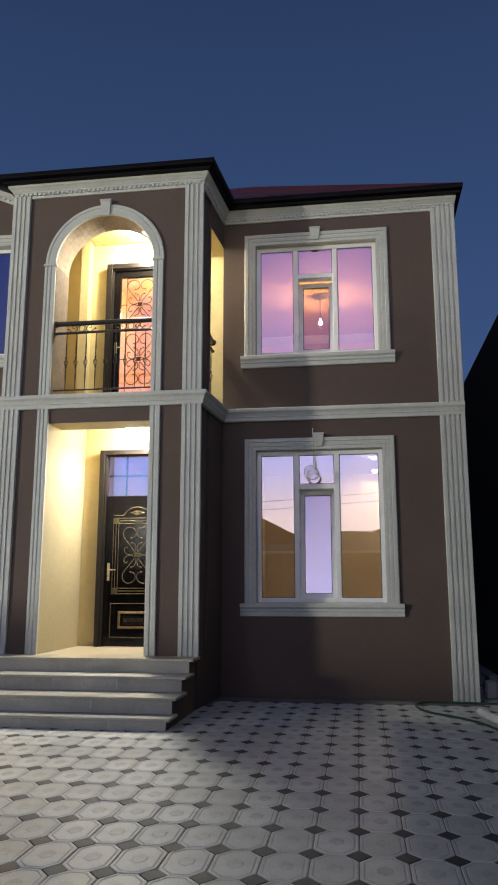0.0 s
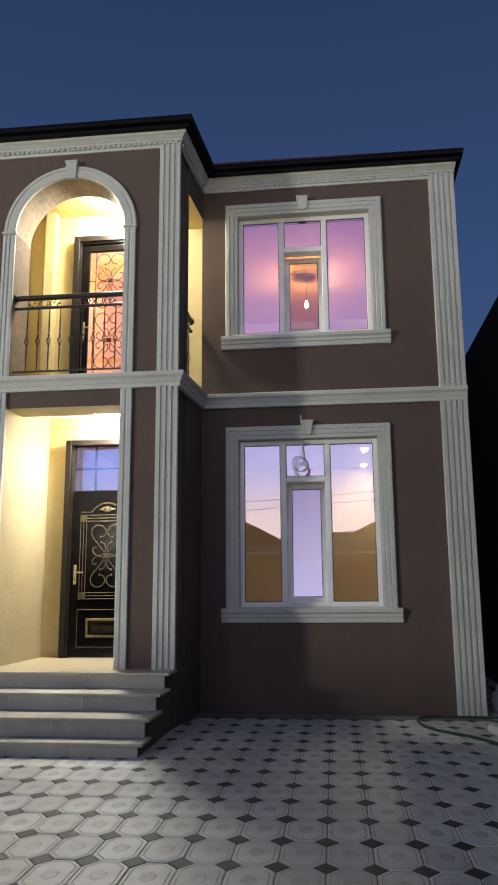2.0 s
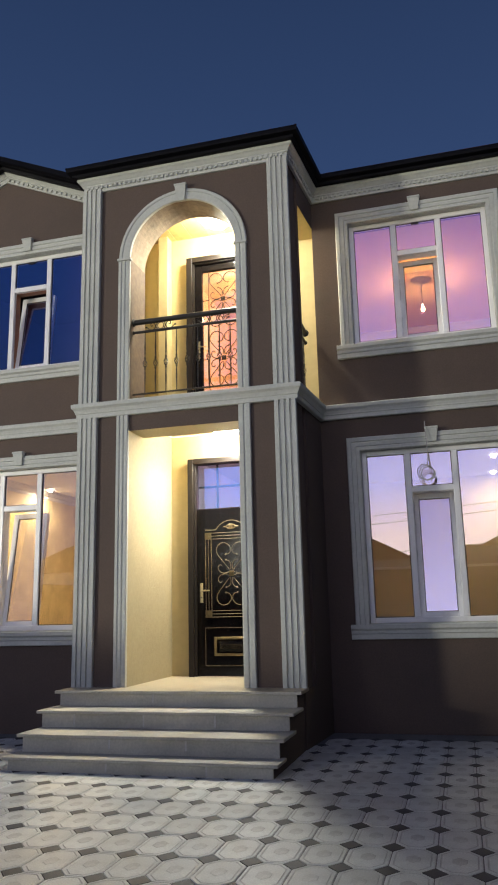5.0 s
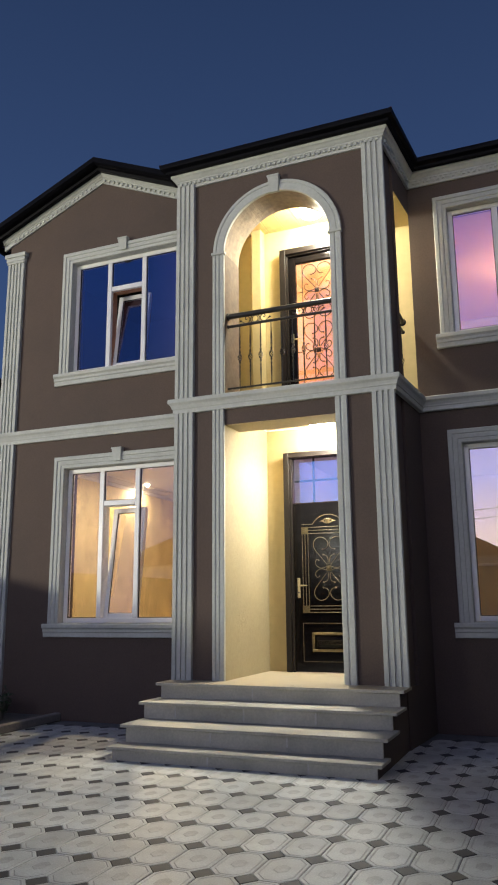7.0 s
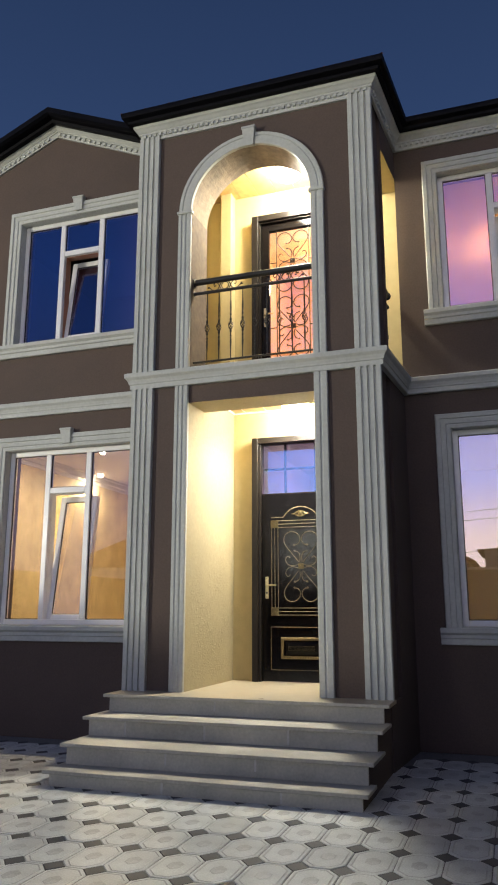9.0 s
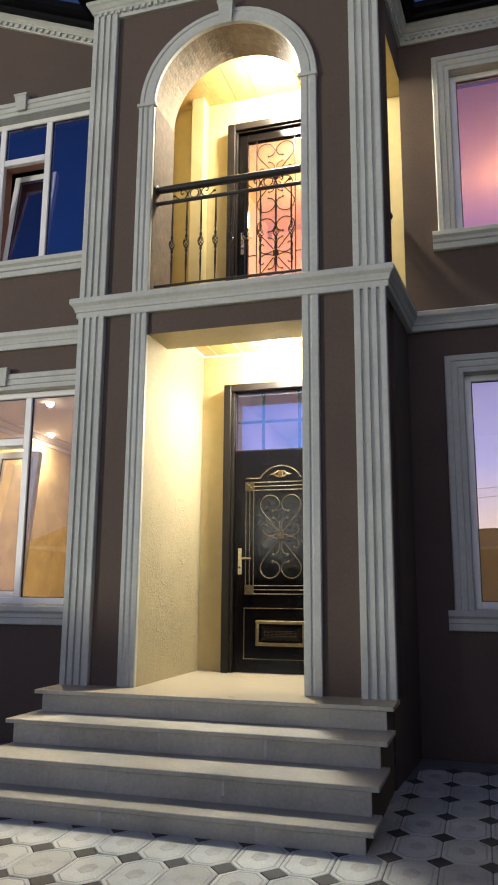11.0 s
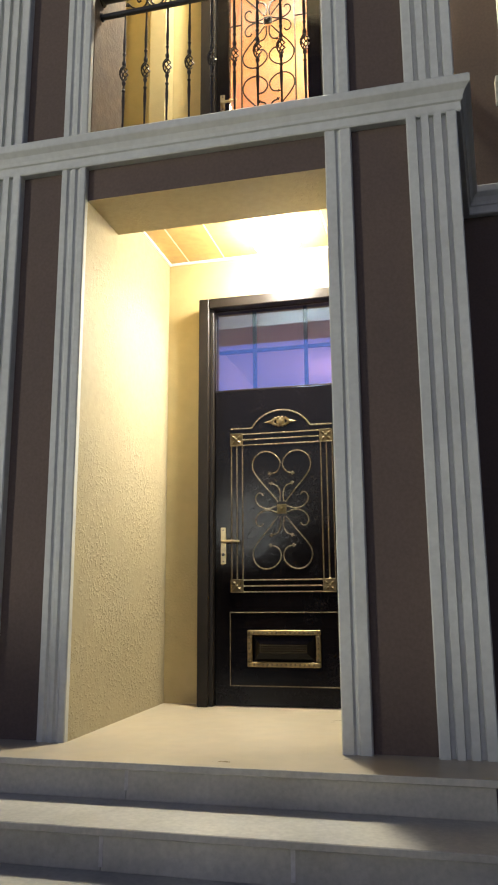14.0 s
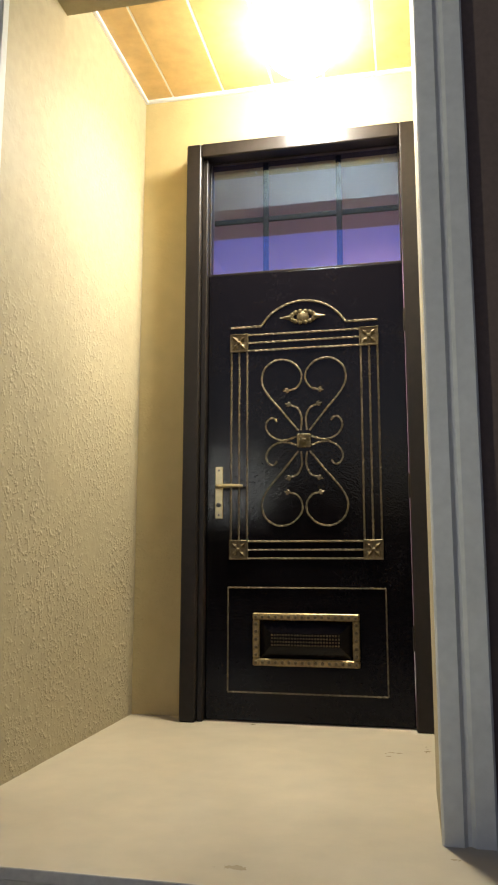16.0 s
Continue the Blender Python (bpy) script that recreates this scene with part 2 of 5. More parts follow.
WIRE = material("grey_cable_sheath", (0.30, 0.30, 0.31), 0.5, bump=0.05)
LEAF = material("dark_green_leaf", (0.035, 0.060, 0.025), 0.6, vary=0.3, island=True, bump=0)
LAMPGLOW = glowing("lit_lamp_diffuser", (1.0, 0.95, 0.82), 135)
BULBGLOW = glowing("lit_bulb", (1.0, 0.62, 0.30), 30)
SPOTGLOW = glowing("lit_spot", (1.0, 0.85, 0.55), 60)


# ---------------------------------------------------------------- mesh helpers
class Geo:
    """Collects vertices and faces of one mesh."""

    def __init__(self):
        self.v, self.f, self.m = [], [], []

    def add(self, verts, faces, mat=0):
        k = len(self.v)
        self.v += [tuple(p) for p in verts]
        self.f += [tuple(i + k for i in q) for q in faces]
        self.m += [mat] * len(faces)
        return self

    def quad(self, a, b, c, d, mat=0):
        return self.add((a, b, c, d), ((0, 1, 2, 3),), mat)

    def box(self, x0, x1, y0, y1, z0, z1, e=0.0, mat=0):
        """A box whose edges are chamfered by e."""
        if e <= 0:
            v = [(x, y, z) for z in (z0, z1) for y in (y0, y1) for x in (x0, x1)]
            return self.add(v, ((0, 2, 3, 1), (4, 5, 7, 6), (0, 1, 5, 4), (2, 6, 7, 3), (0, 4, 6, 2), (1, 3, 7, 5)), mat)
        v, at = [], {}
        for i, x in enumerate((x0, x1)):
            for j, y in enumerate((y0, y1)):
                for k, z in enumerate((z0, z1)):
                    sx, sy, sz = (e, -e)[i], (e, -e)[j], (e, -e)[k]
                    for a, p in enumerate(((x, y + sy, z + sz), (x + sx, y, z + sz), (x + sx, y + sy, z))):
                        at[i, j, k, a] = len(v)
                        v.append(p)
        f = []
        for s in (0, 1):
            f.append([at[s, j, k, 0] for j, k in ((0, 0), (0, 1), (1, 1), (1, 0))][:: (1, -1)[s]])
            f.append([at[i, s, k, 1] for i, k in ((0, 0), (1, 0), (1, 1), (0, 1))][:: (1, -1)[s]])
            f.append([at[i, j, s, 2] for i, j in ((0, 0), (0, 1), (1, 1), (1, 0))][:: (1, -1)[s]])
        for a in (0, 1):
            for b in (0, 1):
                f.append([at[a, b, 0, 0], at[a, b, 1, 0], at[a, b, 1, 1], at[a, b, 0, 1]])
                f.append([at[a, 0, b, 0], at[a, 1, b, 0], at[a, 1, b, 2], at[a, 0, b, 2]])
                f.append([at[0, a, b, 1], at[1, a, b, 1], at[1, a, b, 2], at[0, a, b, 2]])
                for c in (0, 1):
                    f.append([at[a, b, c, i] for i in range(3)])
        return self.add(v, f, mat)

    def prism(self, profile, origin, u, w, along, length, mat=0):
        """A closed profile of (a, b) in the axes u, w, drawn out along a direction."""
        o, u, w, d = Vector(origin), Vector(u), Vector(w), Vector(along) * length
        n = len(profile)
        v = [o + u * a + w * b for a, b in profile] + [o + u * a + w * b + d for a, b in profile]
        f = [(i, (i + 1) % n, (i + 1) % n + n, i + n) for i in range(n)] + [tuple(range(n))[::-1], tuple(range(n, 2 * n))]
        return self.add(v, f, mat)

    def sweep(self, profile, stations, closed=False, mat=0):
        """A closed profile carried through stations (origin, u, w), so that its corners are mitred."""
        n, k = len(profile), len(stations)
        v = [Vector(o) + Vector(u) * a + Vector(w) * b for o, u, w in stations for a, b in profile]
        f = []
        for s in range(k if closed else k - 1):
            t = (s + 1) % k
            f += [(s * n + i, s * n + (i + 1) % n, t * n + (i + 1) % n, t * n + i) for i in range(n)]
        if not closed:
            f += [tuple(range(n))[::-1], tuple(range((k - 1) * n, k * n))]
        return self.add(v, f, mat)

    def tube(self, points, r, n=6, twist=0.0, closed=False, mat=0):
        pts = [Vector(p) for p in points]
        if len(pts) < 2:
            return self
        last = None
        v, k = [], len(pts)
        for i, p in enumerate(pts):
            d = (pts[(i + 1) % k] - pts[i - 1]) if closed else (pts[min(i + 1, k - 1)] - pts[max(i - 1, 0)])
            d.normalize()
            if last is None:
                ref = Vector((0, 0, 1)) if abs(d.z) < 0.9 else Vector((1, 0, 0))
                a = d.cross(ref).normalized()
            else:
                a = (last - d * last.dot(d)).normalized()
            last = a
            b = d.cross(a)
            rr = r[i] if isinstance(r, (list, tuple)) else r
            for j in range(n):
                q = 2 * math.pi * j / n + twist * i
                v.append(p + (a * math.cos(q) + b * math.sin(q)) * rr)
        f = []
        for i in range(k if closed else k - 1):
            t = (i + 1) % k
            f += [(i * n + j, i * n + (j + 1) % n, t * n + (j + 1) % n, t * n + j) for j in range(n)]
        if not closed:
            f += [tuple(range(n))[::-1], tuple(range((k - 1) * n, k * n))]
        return self.add(v, f, mat)

    def lathe(self, profile, origin, axis="z", n=16, mat=0):
        """Rings of (radius, height) about an axis through origin."""
        o, v = Vector(origin), []
        for r, h in profile:
            for j in range(n):
                c, s = math.cos(2 * math.pi * j / n) * r, math.sin(2 * math.pi * j / n) * r
                v.append(o + Vector({"z": (c, s, h), "y": (c, h, s), "x": (h, c, s)}[axis]))
        k = len(profile)
        f = [(i * n + j, i * n + (j + 1) % n, (i + 1) * n + (j + 1) % n, (i + 1) * n + j) for i in range(k - 1) for j in range(n)]
        f += [tuple(range(n))[::-1], tuple(range((k - 1) * n, k * n))]
        return self.add(v, f, mat)

    def mesh(self, name, mats, smooth=False):
        me = bpy.data.meshes.new(name)
        me.from_pydata(self.v, [], self.f)
        for m in mats if isinstance(mats, (list, tuple)) else (mats,):
            me.materials.append(m)
        me.polygons.foreach_set("material_index", self.m)
        bm = bmesh.new()
        bm.from_mesh(me)
        bmesh.ops.recalc_face_normals(bm, faces=bm.faces)
        bm.to_mesh(me)
        bm.free()
        if smooth:
            me.polygons.foreach_set("use_smooth", [True] * len(me.polygons))
            me.set_sharp_from_angle(angle=radians(40))
        return me


def part(name, geo, mats, parent=None, label="", smooth=False):
    """One mesh object, under a thing or a part where a parent is given."""
    ob = new(name, geo.mesh(name, mats, smooth))
    if parent is not None:
        put_under(ob, parent)
    if label:
        tagged(ob, label)
    return ob


def put_under(ob, parent):
    base = Matrix.Identity(4)
    p = parent
    while p is not None:
        base = p.matrix_basis.copy() if p.parent is None else base
        p = p.parent
    ob.parent = parent
    ob.matrix_parent_inverse = base.inverted() if parent.parent is None else Matrix.Identity(4)


def thing(name, place, label, category, group="", kind=""):
    ob = new(name)
    ob.empty_display_size = 0.1
    ob.location = place
    ob.matrix_basis = Matrix.Translation(place)
    return tagged(ob, label, category, group, kind)


def built(name, geo, mats, label, category="", kind="structure", smooth=False, group=""):
    return tagged(part(name, geo, mats, None, "", smooth), label, category, group, kind)


def smooth_line(points, steps=6):
    """A Catmull-Rom line through points."""
    p = [Vector(q) for q in points]
    p = [p[0] * 2 - p[1]] + p + [p[-1] * 2 - p[-2]]
    out = []
    for i in range(1, len(p) - 2):
        for s in range(steps):
            t = s / steps
            a, b, c, d = p[i - 1:i + 3]
            out.append(0.5 * (2 * b + (c - a) * t + (2 * a - 5 * b + 4 * c - d) * t * t + (3 * b - 3 * c + d - a) * t ** 3))
    return out + [p[-2]]


def wall_grid(geo, a0, a1, z0, z1, holes, n0, n1, axis="x", mats=(0, 0, 0)):
    """A wall between n0 (outside) and n1 across its thickness, with rectangular holes (a0, a1, z0, z1). mats: outside, reveals, inside."""
    A = sorted({a0, a1, *[h[i] for h in holes for i in (0, 1)]})
    Z = sorted({z0, z1, *[h[i] for h in holes for i in (2, 3)]})
    at = (lambda a, n, z: (a, n, z)) if axis == "x" else (lambda a, n, z: (n, a, z))
    solid = {}
    for i in range(len(A) - 1):
        for k in range(len(Z) - 1):
            ca, cz = (A[i] + A[i + 1]) / 2, (Z[k] + Z[k + 1]) / 2
            solid[i, k] = not any(h[0] < ca < h[1] and h[2] < cz < h[3] for h in holes)
    for (i, k), s in solid.items():
        if not s:
            continue
        p, q, r, t = A[i], A[i + 1], Z[k], Z[k + 1]
        geo.quad(at(p, n0, r), at(q, n0, r), at(q, n0, t), at(p, n0, t), mats[0])
        geo.quad(at(p, n1, r), at(p, n1, t), at(q, n1, t), at(q, n1, r), mats[2])
        for di, dk, e in ((-1, 0, (p, p, r, t)), (1, 0, (q, q, r, t)), (0, -1, (p, q, r, r)), (0, 1, (p, q, t, t))):
            if not solid.get((i + di, k + dk), False):
                edge = i + di < 0 or i + di >= len(A) - 1 or k + dk < 0 or k + dk >= len(Z) - 1
                geo.quad(at(e[0], n0, e[2]), at(e[1], n0, e[3]), at(e[1], n1, e[3]), at(e[0], n1, e[2]), mats[0] if edge else mats[1])
    return geo


def room(name, x0, x1, y0, y1, z0, z1, wall, floor, label, front=None):
    """The inside of a room behind a window: walls, ceiling and floor, open to the front."""
    t = 0.1
    g = Geo()
    g.box(x0 - t, x0, y0, y1 + t, z0, z1), g.box(x1, x1 + t, y0, y1 + t, z0, z1), g.box(x0, x1, y1, y1 + t, z0, z1)
    built("wall_" + name, g, wall, label, "wall")
    built("floor_" + name, Geo().box(x0, x1, y0, y1, z0 - t, z0), floor, "plain floor of a room behind the window", "floor")
    built("ceiling_" + name, Geo().box(x0 - t, x1 + t, y0, y1 + t, z1, z1 + t), wall if front is None else front, "painted ceiling of a room behind the facade", "ceiling")


# ---------------------------------------------------------------- plan of the house
YP, YR, YL = 8.87, 10.02, 9.47            # faces of portico, right wing and left wing
YPB, YD = 9.31, 10.27                    # back of the portico's front wall; wall that holds the doors
PX0, PX1, PC = -4.57, -1.90, -3.240      # portico
OX0, OX1 = -3.935, -2.555                # its openings
FLOOR, SPRING, R_ARCH = 0.618, 5.79, 0.69
BELT0, BELT1, CORN0, CORN1 = 3.755, 3.935, 6.80, 6.985
QX = -1.81                               # the portico's side wall runs out of square and meets the wing here
RX1, LX0 = 1.56, -7.84
PROUD = 0.045


# ---------------------------------------------------------------- walls
def wing_wall(name, x0, x1, y, top, holes, label):
    g = wall_grid(Geo(), x0, x1, 0.0, top, holes, y, y + 0.30)
    return built(name, g, [STUCCO], label, "wall")


W_UP, W_LOW = (4.715, 6.425), (1.225, 3.335)          # heights of the window openings
RW = (-1.327, 0.437)
LW = (-6.66, -4.90)
g = wall_grid(Geo(), QX - 0.002, RX1, BELT0, CORN1, [(*RW, *W_UP)], YR, YR + 0.30)
wall_grid(g, QX - 0.03, RX1, 0.0, BELT0, [(*RW, *W_LOW)], YR, YR + 0.30)
built("wall_right_wing", g, [STUCCO], "brown stucco front wall of the right wing", "wall")
built("wall_right_side", Geo().box(RX1 - 0.30, RX1 - 0.002, YR + 0.30, 18.0, 0, CORN1), STUCCO, "brown stucco side wall of the house", "wall")
g = wall_grid(Geo(), LX0, PX0 + 0.3, 0.0, 6.60, [(*LW, *W_UP), (*LW, *W_LOW)], YL, YL + 0.30)
GX, GZ, GS = -6.18, 7.68, 0.43           # gable: peak and slope
xr = PX0 + 0.3
zl, zr = GZ - GS * (GX - LX0), GZ - GS * (xr - GX)
for y in (YL, YL + 0.30):
    g.add([(LX0, y, 6.60), (xr, y, 6.60), (xr, y, zr), (GX, y, GZ), (LX0, y, zl)], ((0, 1, 2, 3, 4),))
built("wall_left_wing", g, [STUCCO], "brown stucco gabled front wall of the left wing", "wall")
built("wall_left_side", Geo().box(LX0 + 0.002, LX0 + 0.30, YL + 0.30, 18.0, 0, CORN1), STUCCO, "brown stucco side wall of the house", "wall")
built("wall_back", Geo().box(LX0, RX1, 18.0, 18.3, 0, CORN1), STUCCO, "plain back wall of the house", "wall")

# portico front: door opening below, arch above
g = wall_grid(Geo(), PX0, PX1, FLOOR - 0.02, SPRING, [(OX0, OX1, FLOOR - 0.02, 3.565), (OX0, OX1, BELT1 - 0.02, SPRING)], YP, YPB, mats=(0, 1, 1))
N = 28
arc = [(PC - 0.005 - R_ARCH * math.cos(math.pi * i / N), SPRING + R_ARCH * math.sin(math.pi * i / N)) for i in range(N + 1)]
arc[0], arc[-1] = (OX0, SPRING), (OX1, SPRING)
for y, k in ((YP, 0), (YPB, 1)):
    g.quad((PX0, y, SPRING), (OX0, y, SPRING), (OX0, y, CORN1), (PX0, y, CORN1), k)
    g.quad((OX1, y, SPRING), (PX1, y, SPRING), (PX1, y, CORN1), (OX1, y, CORN1), k)
    for (xa, za), (xb, zb) in zip(arc, arc[1:]):
        g.quad((xa, y, za), (xb, y, zb), (xb, y, CORN1), (xa, y, CORN1), k)
for (xa, za), (xb, zb) in zip(arc, arc[1:]):
    g.quad((xa, YP, za), (xb, YP, zb), (xb, YPB, zb), (xa, YPB, za), 2)
for x in (PX0, PX1):
    g.quad((x, YP, SPRING), (x, YPB, SPRING), (x, YPB, CORN1), (x, YP, CORN1), 0)
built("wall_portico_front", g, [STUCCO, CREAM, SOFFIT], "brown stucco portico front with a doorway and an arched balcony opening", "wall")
# thin facings that carry the shaded plaster tone on both jambs
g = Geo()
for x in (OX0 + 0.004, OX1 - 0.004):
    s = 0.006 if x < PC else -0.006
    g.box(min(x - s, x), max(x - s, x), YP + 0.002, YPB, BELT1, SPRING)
built("trim_balcony_reveal", g, JAMB, "rough tan plaster on the balcony opening's jambs, shade put into its colour", "trim")

# portico sides: the right one opens onto the wing at the upper floor
SIDE_Y0 = 9.33
SIDE_TOP = 6.43
g = wall_grid(Geo(), YPB, YR, 0.0, CORN1, [(SIDE_Y0, YR + 0.01, BELT1, SIDE_TOP)], PX1, PX1 - 0.22, axis="y", mats=(0, 1, 1))
g.box(PX1 - 0.22, PX1, YP + 0.002, YPB, 0.0, FLOOR - 0.02)
g.v = [(x + (QX - PX1) * (y - YP) / (YR - YP), y, z) for x, y, z in g.v]
built("wall_portico_right", g, [STUCCO, CREAM_FLAT], "brown stucco portico side with a balcony side opening", "wall")
built("trim_opening_lintel", Geo().box(PX1 - 0.20, QX - 0.003, YR + 0.001, YD - 0.001, SIDE_TOP, CORN1), CREAM_FLAT, "cream plastered lintel over the balcony's side opening", "lintel")
g = wall_grid(Geo(), YPB, YD, 0.0, CORN1, [], PX0, PX0 + 0.22, axis="y", mats=(0, 1, 1))
g.box(PX0, PX0 + 0.22, YP + 0.002, YPB, 0.0, FLOOR - 0.02)
built("wall_portico_left", g, [STUCCO, CREAM_FLAT], "brown stucco portico side wall", "wall")

# porch and balcony inside
DX0, DX1 = -3.664, -2.53                 # outer frame of the doors
g = wall_grid(Geo(), -4.40, -1.60, FLOOR - 0.02, 3.86, [(DX0, DX1, FLOOR - 0.02, 3.428)], YD, YD + 0.25)
wall_grid(g, -4.40, -1.62, 3.86, 6.90, [(DX0, -2.62, 3.86, 6.355)], YD, YD + 0.25)
built("wall_doors", g, [CREAM_FLAT], "cream plastered wall that holds both entrance doors", "wall")
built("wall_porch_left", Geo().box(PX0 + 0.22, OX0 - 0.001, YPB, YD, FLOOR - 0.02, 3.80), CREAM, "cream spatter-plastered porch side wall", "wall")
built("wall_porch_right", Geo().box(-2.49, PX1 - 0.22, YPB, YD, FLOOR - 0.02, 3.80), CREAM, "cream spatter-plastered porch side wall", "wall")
built("trim_balcony_column", Geo().box(-4.07, -3.93, 10.10, YD, BELT1, 6.75, 0.006), CREAM_FLAT, "narrow cream column in the balcony corner", "column")
g = Geo().box(PX0 + 0.22, PX1 - 0.22, YPB, YD, 3.80, BELT1 - 0.004)
built("floor_balcony", g, FLOORSTONE, "concrete balcony slab over the porch", "floor")
g = Geo()
seams = [OX0, -3.78, -3.505, -3.24, -2.975, -2.71, -2.49]
for a, b in zip(seams, seams[1:]):
    g.box(a + 0.005, b - 0.005, YPB, YD, 3.786, 3.80, 0.002)
built("ceiling_porch", g, PLANK, "wood-look panel ceiling with pale joints", "ceiling")
g = Geo()
for x in seams[1:-1]:
    g.box(x - 0.0045, x + 0.0045, YPB, YD, 3.7875, 3.799)
g.box(OX0 + 0.001, OX0 + 0.016, YPB, YD, 3.770, 3.7855), g.box(-2.506, -2.491, YPB, YD, 3.770, 3.7855)
g.box(OX0 + 0.016, -2.506, YD - 0.016, YD - 0.001, 3.770, 3.7855)
built("trim_ceiling_edge", g, WHITE, "thin white edging and joints of the panel ceiling", "trim")
g = Geo()
for i in range(9):
    x = PX0 + 0.22 + i * 0.2475
    g.box(x + 0.003, x + 0.2445, YPB, YD, 6.72, 6.80, 0.003)
built("ceiling_balcony", g, PLANK, "wood-look panel ceiling of the balcony", "ceiling")


# ---------------------------------------------------------------- mouldings
def ribbed(width, depth, ribs, groove=0.02, cut=0.02, soft=0.003):
    """Plan profile of a fluted pilaster: (across, proud)."""
    pts = [(0, 0), (0, depth - 0.006), (0.006, depth)]
    pitch = width / ribs
    for i in range(1, ribs):
        c = pitch * i
        pts += [(c - groove / 2 - soft, depth), (c - groove / 2, depth - cut), (c + groove / 2, depth - cut), (c + groove / 2 + soft, depth)]
    return pts + [(width - 0.006, depth), (width, depth - 0.006), (width, 0)]


def pilaster(name, x0, x1, y, z0, z1, ribs, proud=PROUD, shallow=False, label="grey-beige fluted pilaster on the brown facade"):
    g = Geo()
    g.prism(ribbed(x1 - x0, proud, ribs, 0.010 if shallow else 0.021, 0.012 if shallow else 0.024, 0.010 if shallow else 0.003), (x0, y, z0), (1, 0, 0), (0, -1, 0), (0, 0, 1), z1 - z0)
    ob = built(name, g, TRIM, label, "pilaster", group="facade pilasters")
    return ob


MOULD = [(0, 0), (0.045, 0), (0.050, 0.008), (0.050, 0.052), (0.060, 0.058), (0.063, 0.076), (0.075, 0.104), (0.098, 0.128), (0.100, 0.134), (0.100, 0.170), (0.092, 0.180), (0, 0.180)]
g = Geo()
stations = [((PX0, YL, BELT0), (-1, 0, 0), (0, 0, 1)), ((PX0, YP, BELT0), (-1, -1, 0), (0, 0, 1)), ((PX1, YP, BELT0), (1, -1, 0), (0, 0, 1)),
            ((QX, YR, BELT0), (1, -1, 0), (0, 0, 1)), ((RX1, YR, BELT0), (0, -1, 0), (0, 0, 1))]
g.sweep(MOULD, stations)
built("trim_belt_course", g, TRIM, "grey-beige moulded belt course between the storeys", "moulding")
g = Geo().prism([(a * 0.8, b) for a, b in MOULD], (LX0, YL, BELT0), (0, -1, 0), (0, 0, 1), (1, 0, 0), PX0 - LX0 - 0.11)
built("trim_belt_course_left", g, TRIM, "grey-beige moulded belt course between the storeys", "moulding")

CORN = [(0, 0), (0.028, 0), (0.030, 0.022), (0.030, 0.078), (0.044, 0.084), (0.044, 0.104), (0.056, 0.112), (0.078, 0.140), (0.094, 0.150), (0.098, 0.156), (0.098, 0.185), (0, 0.185)]
stations = [((PX0, YL, CORN0), (-1, 0, 0), (0, 0, 1)), ((PX0, YP, CORN0), (-1, -1, 0), (0, 0, 1)), ((PX1, YP, CORN0), (1, -1, 0), (0, 0, 1)),
            ((QX, YR, CORN0), (1, -1, 0), (0, 0, 1)), ((RX1, YR, CORN0), (0.3, -1, 0), (0, 0, 1)), ((RX1, 18, CORN0), (0.3, 0, 0), (0, 0, 1))]
cornice = tagged(part("trim_cornice", Geo().sweep(CORN, stations), TRIM), "grey-beige cornice with a row of dentils under the eaves", "cornice", kind="structure")
DENT = Geo().box(-0.018, 0.018, -0.026, 0.0, 0.0, 0.038, 0.003).mesh("dentil", TRIM)


def dentils(parent, start, along, length, pitch=0.064):
    """A row of small blocks under a cornice; they stand out to the right of the run's direction."""
    d = Vector(along).normalized()
    side = d.cross(Vector((0, 0, 1))).normalized()
    up = side.cross(d)
    n = int(length / pitch)
    for i in range(n):
        ob = new("dentil", DENT)
        p = Vector(start) + d * ((i + 0.5) * length / n)
        m = Matrix((( d.x, -side.x, up.x, p.x), (d.y, -side.y, up.y, p.y), (d.z, -side.z, up.z, p.z), (0, 0, 0, 1)))
        ob.parent = parent
        ob.matrix_basis = m


DZ = CORN0 + 0.071
dentils(cornice, (PX0, YP - 0.028, DZ - 0.034), (1, 0, 0), PX1 - PX0)
dentils(cornice, (QX + 0.06, YR - 0.028, DZ - 0.034), (1, 0, 0), RX1 - QX - 0.06)
dentils(cornice, (PX1 + 0.030, YP + 0.02, DZ - 0.034), (QX - PX1, YR - YP, 0), YR - YP - 0.15)
# rake of the gable
rake = thing("trim_gable_cornice", (GX, YL, GZ), "grey-beige raking cornice with dentils on the gable", "cornice", kind="structure")
sn = math.sqrt(1 + GS * GS)
RAKE = [(a, (b - 0.185) * 0.78) for a, b in CORN]
g = Geo().sweep(RAKE, [((LX0 - 0.10, YL, GZ - GS * (GX - LX0 + 0.10) + 0.10), (0, -1, 0), (0, 0, sn)), ((GX, YL, GZ + 0.10), (0, -1, 0), (0, 0, sn)), ((PX0 - 0.004, YL, GZ - GS * (PX0 - GX) + 0.10), (0, -1, 0), (0, 0, sn))])
part("moulding", g, TRIM, rake)
for x0, sgn in ((LX0 + 0.10, 1), (GX + 0.03, -1)):
    n = int(1.5 / 0.075)
    for i in range(n):
        x = x0 + i * (GX - LX0 - 0.15 if sgn > 0 else PX0 - GX - 0.06) / n
        z = GZ - GS * abs(GX - x) + 0.10 - 0.128 * sn
        ob = new("dentil", DENT)
        ob.parent = rake
        ob.matrix_basis = Matrix.Translation((-GX, -YL, -GZ)) @ Matrix.Translation((x, YL - 0.028, z)) @ Euler((0, -math.atan(GS) * sgn, 0)).to_matrix().to_4x4()

